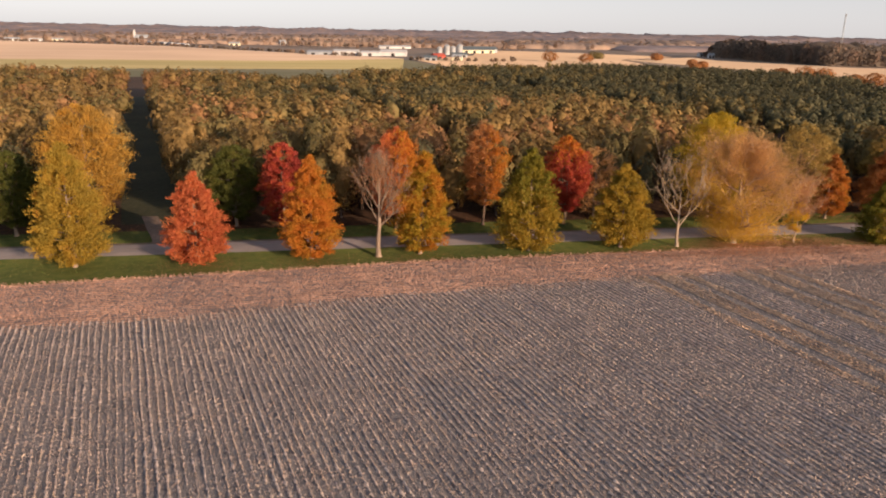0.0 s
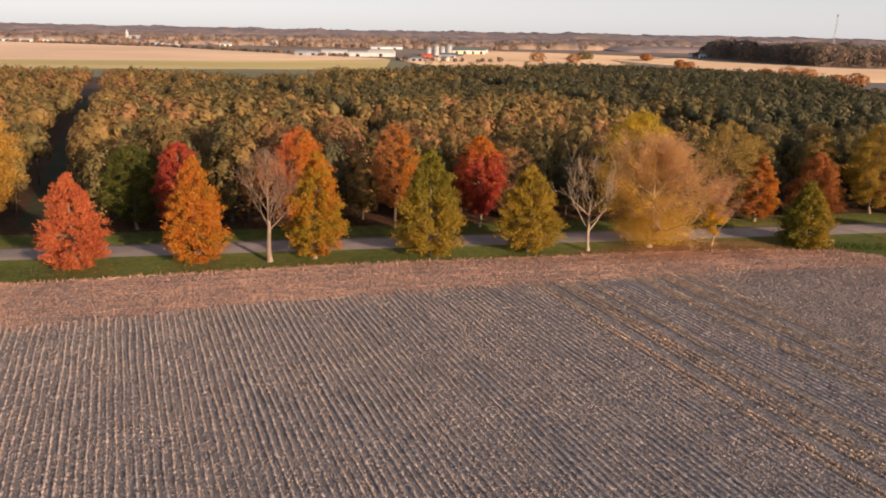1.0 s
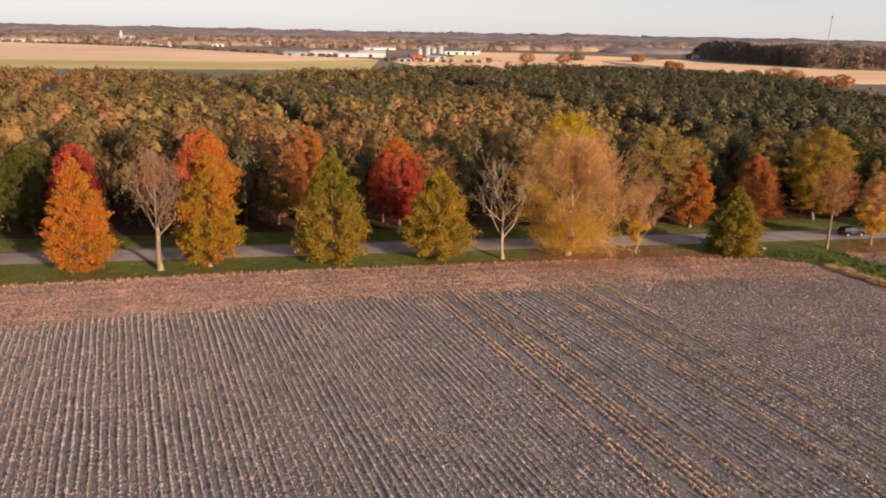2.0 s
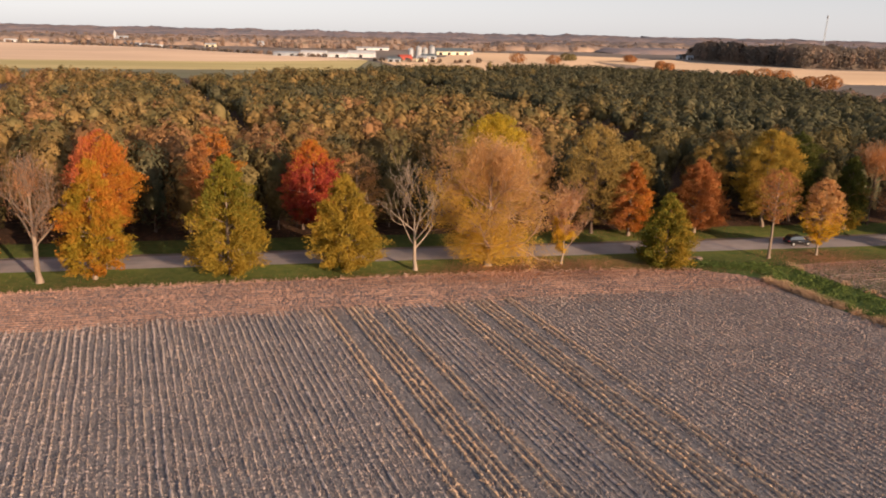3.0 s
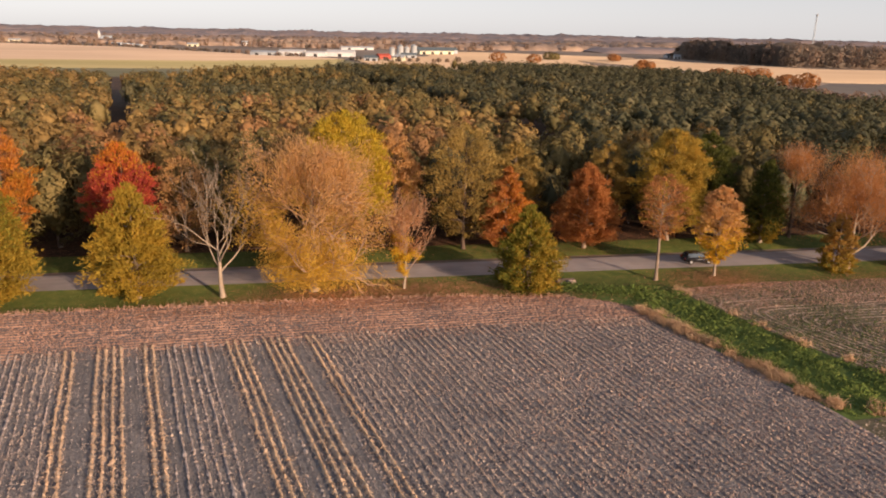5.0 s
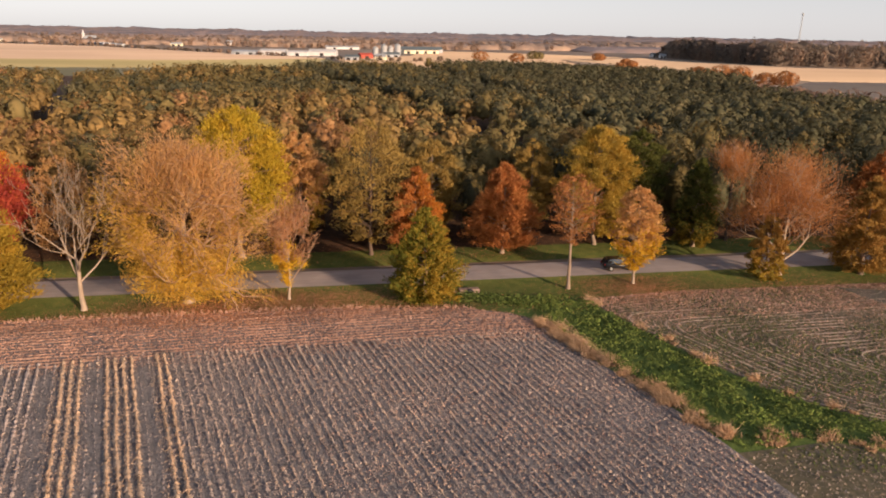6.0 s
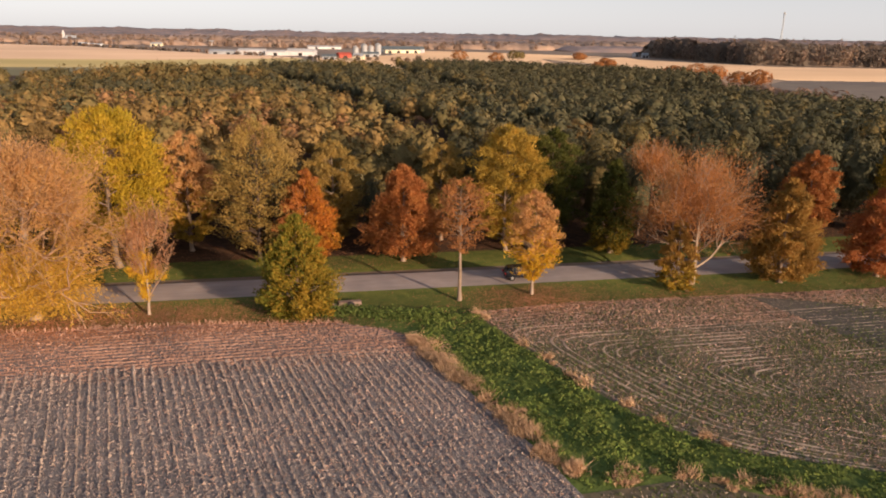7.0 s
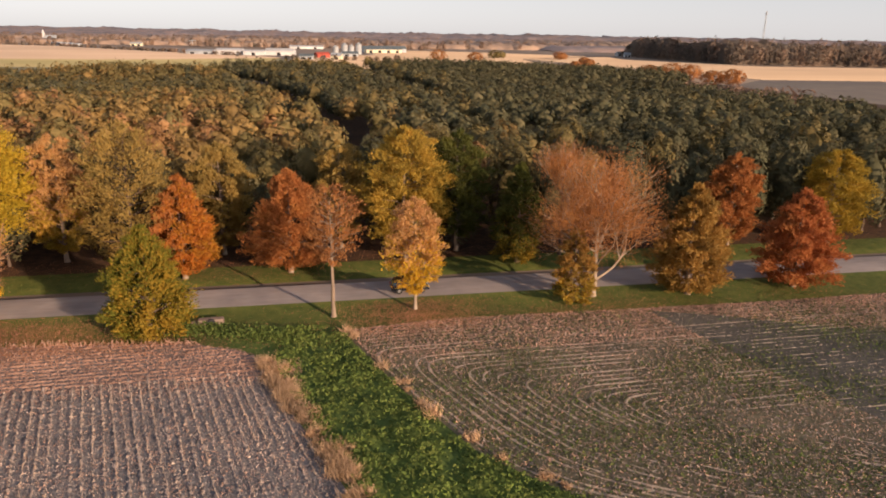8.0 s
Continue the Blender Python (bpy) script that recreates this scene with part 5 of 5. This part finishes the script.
def ring_ridges(lines, high, wide, seed):
    rng = np.random.default_rng(seed)
    vs, fs, n = [], [], 0
    for px, py in lines:
        m = len(px)
        d = unit(np.column_stack([np.gradient(px), np.gradient(py)]))
        h = high * (rng.uniform(-0.15, 0.65) + 1.1 * (grid_noise(px, py, 7.0, 21) - 0.5) + 0.7 * (grid_noise(px, py, 2.0, 22) - 0.5) + rng.normal(0, 0.25, m)).clip(0, 1.2)
        w = wide * (0.4 + 0.6 * h / high)
        lft = np.column_stack([px - d[:, 1] * w, py + d[:, 0] * w, np.full(m, -0.012)])
        rgt = np.column_stack([px + d[:, 1] * w, py - d[:, 0] * w, np.full(m, -0.012)])
        vs.append(np.stack([lft, np.column_stack([px, py, h - 0.012]), rgt], 1).reshape(-1, 3))
        near_ = np.hypot(np.diff(px), np.diff(py)) < 1.2
        i = np.flatnonzero(near_ & ((h[:-1] > 0.01) | (h[1:] > 0.01))) * 3 + n
        fs += [np.column_stack([i, i + 3, i + 4, i + 1]), np.column_stack([i + 1, i + 4, i + 5, i + 2])]
        n += 3 * m
    return np.concatenate(vs), np.concatenate(fs)


inner = lambda x, y: in_right(x, y) & (y < between(x, F2_TOP) - 1.5) & (x < 225)
row_body("stubble_rows", [ring_ridges(ring_lines(0.3, inner), 0.075, 0.17, 34)], M_ROWDULL, "curving broken rows of stubble among weeds")

def comb(name, x, y, across, wide, high, mat, label, jitter=0.6):
    """Cut stalks that stand in rows, each a small tapered upright."""
    n = len(x)
    base = np.column_stack([x, y, furrow(x, y) - 0.015])
    side = np.column_stack([np.tile(across, (n, 1)) + srng.normal(0, jitter, (n, 2)), np.zeros(n)]) * (wide * srng.uniform(0.5, 1.3, n))[:, None]
    tip = base + np.column_stack([srng.normal(0, 0.05, (n, 2)), high * srng.uniform(0.35, 1.15, n)])
    v = np.stack([base - side, base + side, tip], 1).reshape(-1, 3)
    return tagged(new(name, mesh_of(name, v, np.arange(3 * n).reshape(-1, 3), mat)), label, "stubble", kind="stuff")


# main rows of the left field, thinner where the soil shows
x, y, k = rows(-110, 160, 20, 130, 0.76, 0.11, ALONG, ACROSS)
row_strength = srng.uniform(0.35, 1.15, k.max() + 1)
sel = in_left(x, y) & (y < head_line(x)) & (y > 30) & (x > -70)
x, y, k = x[sel], y[sel], k[sel]
cell = np.floor(x / 3.1).astype(int) * 7919 + np.floor(y / 5.3).astype(int) * 104729
cellr = np.random.default_rng(3).random(4096)[np.abs(cell) % 4096]
rowu = -110 + 0.76 * np.arange(k.max() + 1)
heavy_row, bare_row = np.array([in_any(u, BANDS) for u in rowu]), np.array([in_any(u, BARE) for u in rowu])
sel = srng.random(len(x)) < row_strength[k] * (0.4 + 0.75 * cellr) * np.where(bare_row[k], 0.12, 1.0)
sel |= heavy_row[k] & (srng.random(len(x)) < 0.9)
x, y, k = x[sel], y[sel], k[sel]
heavy = heavy_row[k]
comb("orange_stubble", x[heavy], y[heavy], ACROSS, 0.09, 0.24, M_BAND, "heavier rows of orange corn stubble", 1.1)
comb("orange_stubble", x[heavy] + 0.04, y[heavy] + 0.05, ACROSS, 0.06, 0.3, M_BAND, "heavier rows of orange corn stubble", 1.1)
x, y = x[~heavy], y[~heavy]
comb("stubble", x, y, ACROSS, 0.06, 0.2, M_STALK, "rows of pale corn stubble in the field")
# headland rows, which run along the road
xs_, ys_, kk = rows(-115, -90, -70, 118, 0.76, 0.22, np.array([1.0, 0.045]), np.array([0.045, -1.0]))
sel = in_left(xs_, ys_) & (ys_ > head_line(xs_) + 0.3) & (srng.random(len(xs_)) < 0.75)
scatter("stubble", xs_[sel], ys_[sel], 0.085, srng.uniform(0.03, 0.16, sel.sum()), M_HEADCHIP, "rows of pinkish stubble along the headland", 0.2, 0.5)
# loose residue
n_ = 250000
x, y = srng.uniform(-62, 123, n_), srng.uniform(38, 112.5, n_)
across_ = x * ACROSS[0] + y * ACROSS[1]
open_ = np.zeros(n_, bool)
for lo, hi in BARE:
    open_ |= (across_ > lo) & (across_ < hi)
sel = in_left(x, y) & (srng.random(n_) < (0.25 + 1.1 * grid_noise(x + 0.245 * y, y * 0.5, 5.5, 12)) * np.where(open_, 0.2, 1.0) * np.interp(x, [10, 60, 95], [1.7, 0.95, 0.85]))
head_ = sel & (y > head_line(x))
scatter("headland_residue", x[head_], y[head_], 0.085, srng.uniform(0.03, 0.09, head_.sum()), M_HEADCHIP, "pinkish loose residue on the headland", 1.2, 0.45)
sel &= ~head_
hx = srng.uniform(-62, 118, 45000)
hy = srng.uniform(np.maximum(88.0, head_line(hx) - 2.5), between(hx, F1_TOP) + 0.3)
scatter("headland_residue", hx, hy, 0.105, srng.uniform(0.02, 0.06, len(hx)), M_HEADCHIP, "dense pinkish chaff on the headland", 2.2, 0.45)
scatter("crop_residue", x[sel], y[sel], 0.115, srng.uniform(0.02, 0.09, sel.sum()) + furrow(x[sel], y[sel]), M_CHIP, "loose stalks and husks on the soil", 0.55, 0.22)
n_ = 20000
x, y = srng.uniform(78, 122, n_), srng.uniform(60, 106, n_)
sel = in_left(x, y) & (srng.random(n_) < np.interp(x + 0.25 * (y - 90), [80, 100], [0.05, 1.0]))
scatter("crop_residue", x[sel], y[sel], 0.08, srng.uniform(0.025, 0.08, sel.sum()) + furrow(x[sel], y[sel]), M_HEADCHIP, "dense pinkish residue towards the field corner", 1.6, 0.45)
n_ = 90000
x, y = srng.uniform(-62, 123, n_), srng.uniform(38, 111, n_)
sel = in_left(x, y) & (y < head_line(x) + 1)
tagged(scatter("soil_clods", x[sel], y[sel], 0.085, srng.uniform(0.0, 0.05, sel.sum()) + furrow(x[sel], y[sel]), M_CLOD, "rough clods and broken stalks on the soil", 0.25, 0.6), category="clods")
n_ = 36000
bx, by = srng.uniform(40, 95, n_), srng.uniform(40, 102, n_)
across_ = bx * ACROSS[0] + by * ACROSS[1]
sel = np.zeros(n_, bool)
for lo, hi in BANDS:
    sel |= (across_ > lo - 0.15) & (across_ < hi + 0.15)
sel &= in_left(bx, by) & (by < head_line(bx) + 1)
scatter("orange_residue", bx[sel], by[sel], 0.1, srng.uniform(0.02, 0.12, sel.sum()) + furrow(bx[sel], by[sel]), M_BAND, "orange stalks and husks on the heavier rows", 0.5, 0.3)
# right field: rows, a headland and weeds
ring = ring_lines(0.2, inner)
x, y = np.concatenate([q[0] for q in ring]), np.concatenate([q[1] for q in ring])
thin = np.array([noise.noise(Vector((a * 0.06, b * 0.09, 2.0))) for a, b in zip(x, y)])
sel = srng.random(len(x)) < 0.55 + 0.9 * thin
scatter("stubble", x[sel] + srng.normal(0, 0.07, sel.sum()), y[sel] + srng.normal(0, 0.07, sel.sum()), 0.085, srng.uniform(0.02, 0.09, sel.sum()), M_STALK, "curving broken rows of stubble among weeds", 0.3, 0.55)
n_ = 26000
x = srng.uniform(122, 225, n_)
y = between(x, F2_TOP) - 9 * srng.random(n_) ** 1.4
sel = in_right(x, y) & ~inside(x, y, DARK_PATCH)
scatter("headland_residue", x[sel], y[sel], 0.1, srng.uniform(0.02, 0.07, sel.sum()), M_HEADCHIP, "pinkish residue along the headland", 1.6, 0.5)
n_ = 60000
x, y = srng.uniform(121, 215, n_), srng.uniform(58, 112, n_)
sel = in_right(x, y) & ~inside(x, y, DARK_PATCH)
scatter("crop_residue", x[sel], y[sel], 0.09, srng.uniform(0.02, 0.06, sel.sum()), M_HEADCHIP, "pinkish chaff among the weeds", 1.6, 0.45)
n_ = 45000
x, y = srng.uniform(121, 215, n_), srng.uniform(58, 112, n_)
sel = in_right(x, y) & ~inside(x, y, DARK_PATCH)
tagged(scatter("soil_clods", x[sel], y[sel], 0.08, srng.uniform(0.0, 0.05, sel.sum()), M_CLOD, "rough clods among the weeds", 0.25, 0.6), category="clods")
n_ = 30000
x, y = srng.uniform(121, 218, n_), srng.uniform(58, 113, n_)
sel = in_right(x, y) & (~inside(x, y, DARK_PATCH) | (srng.random(n_) < 0.2))
scatter("crop_residue", x[sel], y[sel], 0.075, np.full(sel.sum(), 0.035), M_CHIP, "loose stalks on weedy soil", 2.6, 0.45)
x, y = srng.uniform(122, 185, n_), srng.uniform(40, 77, n_)
sel = (y < between(x, FOOT) - 0.3) & (srng.random(n_) < 0.25)
scatter("crop_residue", x[sel], y[sel], 0.075, np.full(sel.sum(), 0.035), M_CHIP, "loose stalks on weedy soil", 2.6, 0.45)
n_ = 22000
x, y = srng.uniform(120, 175, n_), srng.uniform(44, 77, n_)
sel = (y < between(x, FOOT) - 0.3) & (x > between(y, F1_RIGHT) + 0.3)
bend = 0.5 + 0.5 * np.sin((y - between(x, FOOT)) * 8.0)
sel &= srng.random(n_) < 0.25 + 0.75 * bend
scatter("stubble", x[sel], y[sel], 0.1, srng.uniform(0.02, 0.08, sel.sum()), M_STALK, "pale stubble in curving rows by the weeds", 0.6, 0.5)
n_ = 130000
x, y = srng.uniform(121, 215, n_), srng.uniform(50, 113, n_)
green = np.array([noise.noise(Vector((a * 0.07, b * 0.11, 5.0))) for a, b in zip(x, y)])
sel = (in_right(x, y) | (y < between(x, FOOT) - 0.3)) & (green + 0.5 * np.exp(-((x - 150) / 20) ** 2 - ((y - 92) / 8) ** 2) + srng.normal(0, 0.2, n_) > 0.1)
tagged(scatter("field_weeds", x[sel], y[sel], 0.11, srng.uniform(0.02, 0.07, sel.sum()), M_TURF, "green weeds sprouting between the stubble", 1.8, 0.6), category="weeds")


def blades(name, x, y, h, width, mat, label, category, lean=0.35):
    """Standing stalks and grass blades, three corners each."""
    n = len(x)
    a = srng.uniform(0, 6.28, n)
    side = np.column_stack([np.cos(a), np.sin(a), np.zeros(n)]) * width
    base = np.column_stack([x, y, np.full(n, -0.02)])
    tip = base + np.column_stack([srng.normal(0, lean, n) * h, srng.normal(0, lean, n) * h, h])
    v = np.stack([base - side, base + side, tip], 1).reshape(-1, 3)
    return tagged(new(name, mesh_of(name, v, np.arange(3 * n).reshape(-1, 3), mat)), label, category, kind="stuff")


def along_line(pts, n, spread):
    pts = np.array(pts, float)
    seg = np.r_[0, np.cumsum(np.hypot(*np.diff(pts, axis=0).T))]
    s = srng.uniform(0, seg[-1], n)
    return np.interp(s, seg, pts[:, 0]) + srng.normal(0, spread, n), np.interp(s, seg, pts[:, 1]) + srng.normal(0, spread, n)


LEFT_BANK = [(114.9, 104.0), (116.6, 97.4), (119.9, 87.5), (121.7, 81.0), (123.0, 77.0)]
FOOT_BANK = [(123.0, 76.8), (127, 77.3), (131, 77.2), (137, 73.4), (150, 67)]
cx, cy = along_line(LEFT_BANK, 120, 0.5)
ex, ey = along_line(FOOT_BANK, 42, 0.6)
fx, fy = along_line([(123.2, 110.5), (124.2, 105), (126.8, 97.7), (131.4, 85.6), (136.8, 79)], 15, 0.35)
cx, cy = np.r_[cx, ex, fx], np.r_[cy, ey, fy]
tuft = srng.uniform(0.3, 0.95, len(cx)) ** 1.2
rep = 130
wx, wy = np.repeat(cx, rep) + srng.normal(0, 0.42, len(cx) * rep) * np.repeat(tuft, rep), np.repeat(cy, rep) + srng.normal(0, 0.42, len(cx) * rep) * np.repeat(tuft, rep)
blades("dry_weeds", wx, wy, np.repeat(tuft, rep) * srng.uniform(0.45, 1.2, len(wx)), 0.03, M_WEED, "tall tan dry weeds along the grass strip", "weeds", 0.55)
# lush strip
n_ = 150000
x, y = srng.uniform(106, 165, n_), srng.uniform(58, 113, n_)
sel = (x > between(y, F1_RIGHT) + 0.8) & (x < between(y, STRIP_RIGHT) - 0.2) & (y > between(x, FOOT) + 0.5) & (y < np.interp(x, [106, 112, 123], [113, 112.5, 112.5])) & ((y < 105) | (x > 112 - 1.2 * (y - 105)))
x, y = x[sel], y[sel]
hump = np.array([noise.noise(Vector((a * 0.4, b * 0.4, 1.0))) + 0.6 * noise.noise(Vector((a * 1.4, b * 1.4, 4.0))) for a, b in zip(x, y)])
sel = hump + srng.normal(0, 0.25, len(x)) > -0.25
x, y, hump = x[sel], y[sel], hump[sel]
px_, py_ = along_line([(104.6, 113.4), (108.0, 113.0), (114.0, 110.4), (118.0, 109.6)], 3200, 0.95)
x, y, hump = np.r_[x, px_], np.r_[y, py_], np.r_[hump, srng.uniform(0.2, 0.6, len(px_))]
tagged(scatter("lush_weeds", x, y, 0.13, 0.12 + 0.55 * hump.clip(-0.2, 1) + srng.uniform(0, 0.14, len(x)), M_BLADE, "lush green broadleaf growth in the strip", 1.6, 0.6), category="weeds")
# verge turf and the ragged field edge
n_ = 36000
x, y = srng.uniform(-60, 225, n_), np.r_[srng.uniform(111, 119, n_ // 2), srng.uniform(126.5, 136, n_ - n_ // 2)]
sel = (y > 120) | ~(in_left(x, y) | in_right(x, y))
tagged(scatter("verge_turf", x[sel], y[sel], 0.085, srng.uniform(0.02, 0.1, sel.sum()) * 0.7 + np.interp(y[sel], [117.6, 119, 126.6, 127.5, 128.9, 130.5], [0.0, 0.2, -0.42, -0.5, -0.18, 0.0]), M_TURF, "short grass tufts on the verge", 0.9, 0.5), category="grass")
ex = srng.uniform(-60, 108, 5200)
ey = between(ex, F1_TOP) + srng.normal(0.1, 0.35, len(ex))
blades("edge_stalks", ex, ey, srng.uniform(0.08, 0.7, len(ex)) ** 1.5, 0.045, M_HEADCHIP, "ragged pale stalks along the field edge", "weeds", 0.25)
# fallen leaves
lx, ly = [], []
for cx_, cy_, sx_, sy_, n_ in ((76, 114.5, 7, 2.2, 11000), (88, 115, 7, 2.0, 9000), (95, 111, 12, 2.0, 3500), (60, 110.5, 16, 2.0, 3500), (131, 113.8, 4.5, 2.6, 9000), (150, 112.6, 10, 1.2, 2500), (-19, 113.5, 4, 2, 900), (-1, 113.5, 4, 2, 900),
                               (16, 113.5, 4, 2, 900), (117, 130.5, 5, 2, 900), (104, 131, 5, 3, 1500), (180, 114.5, 4, 2, 700), (153, 115, 5, 2, 1200), (60, 137, 60, 2, 3500), (150, 138, 50, 2, 2000), (-20, 137, 25, 2, 1600), (82, 118, 8, 1, 2600), (82, 110.5, 16, 1.8, 14000), (131, 117.5, 6, 0.8, 1500)):
    lx.append(srng.normal(cx_, sx_, n_))
    ly.append(srng.normal(cy_, sy_, n_))
lx, ly = np.concatenate(lx), np.concatenate(ly)
sel = (ly < 119) | (ly > 126.8)
lx, ly = lx[sel], ly[sel]
tagged(scatter("fallen_leaves", lx, ly, 0.07, 0.06 + np.interp(ly, [117.6, 119, 126.6, 127.5, 128.9, 130.5, 135, 136], [0.0, 0.2, -0.42, -0.5, -0.18, 0.0, 0.02, 0.03]), M_LITTER, "pinkish orange fallen leaves on the ground", 4.0, 0.6), category="leaves")

# ---- culvert ----
culvert = place(tagged(new("culvert"), "low weathered concrete culvert head with a dark pipe", "culvert"), 108.6, 115.2, 0.0, radians(2))
culvert.scale = (1.3, 1.3, 1.3)
bm = bmesh.new()
box_bm(bm, -1.05, 1.05, -0.35, 0.4, -0.3, 0.4, 0.06)
part("headwall", bm, M_CONCRETE, culvert, smooth=False)
bm = bmesh.new()
bmesh.ops.create_cone(bm, cap_ends=True, segments=18, radius1=0.36, radius2=0.36, depth=0.24, matrix=Matrix.Translation((0.05, -0.38, 0.12)) @ Matrix.Rotation(radians(90), 4, "X"))
part("pipe", bm, M_DARKOPEN, culvert, "dark corrugated pipe end")
bm = bmesh.new()
box_bm(bm, -1.6, -1.06, -0.25, 0.35, -0.3, 0.2, 0.05)
part("wing", bm, M_CONCRETE, culvert)

# ---- the car on the road ----
car = place(tagged(new("car"), "dark sport utility car on the country road", "car"), 131.4, 121.2, 0.30, 0.0)


def side_shape(profile, half, bevel, taper=0.0, zmid=1.0):
    """A body from its side outline, drawn in at the top by taper."""
    bm = bmesh.new()
    rings = []
    for s in (-1, 1):
        rings.append([bm.verts.new((px, s * (half - taper * max(0.0, pz - zmid)), pz)) for px, pz in profile])
    bm.faces.new(rings[0])
    bm.faces.new(rings[1][::-1])
    for i in range(len(profile)):
        j = (i + 1) % len(profile)
        bm.faces.new((rings[0][j], rings[0][i], rings[1][i], rings[1][j]))
    bmesh.ops.recalc_face_normals(bm, faces=bm.faces)
    if bevel:
        bmesh.ops.bevel(bm, geom=bm.edges[:], offset=bevel, segments=2, affect="EDGES")
    return bm


body = part("body", side_shape([(-2.3, 0.38), (-2.35, 0.85), (-2.25, 1.1), (0.9, 1.08), (2.0, 0.98), (2.3, 0.8), (2.32, 0.4)], 0.93, 0.06), M_CARPAINT, car, smooth=True)
part("cabin", side_shape([(-2.2, 1.06), (-1.95, 1.6), (-1.5, 1.72), (0.0, 1.72), (0.35, 1.62), (1.0, 1.06)], 0.88, 0.05, 0.22), M_CARGLASS, car, "tinted windows")
part("roof", side_shape([(-1.98, 1.64), (-1.5, 1.755), (0.0, 1.755), (0.3, 1.66)], 0.74, 0.02), M_CARPAINT, car)
for sx_, nm in ((-1.4, "rear"), (1.4, "front")):
    for sy_ in (-0.82, 0.82):
        bm = bmesh.new()
        bmesh.ops.create_cone(bm, cap_ends=True, segments=24, radius1=0.36, radius2=0.36, depth=0.24, matrix=Matrix.Translation((sx_, sy_, 0.36)) @ Matrix.Rotation(radians(90), 4, "X"))
        wheel = part("wheel", bm, M_TYRE, car)
        bm = bmesh.new()
        bmesh.ops.create_cone(bm, cap_ends=True, segments=16, radius1=0.22, radius2=0.2, depth=0.26, matrix=Matrix.Translation((sx_, sy_, 0.36)) @ Matrix.Rotation(radians(90), 4, "X"))
        part("rim", bm, M_ALLOY, wheel)
for sy_ in (-0.72, 0.72):
    bm = bmesh.new()
    box_bm(bm, -2.38, -2.28, sy_ - 0.14, sy_ + 0.14, 0.8, 1.05, 0.02)
    part("tail_light", bm, M_LAMPRED, car)
    bm = bmesh.new()
    box_bm(bm, 2.2, 2.33, sy_ - 0.18, sy_ + 0.18, 0.68, 0.85, 0.02)
    part("headlight", bm, M_LAMPCLEAR, car)
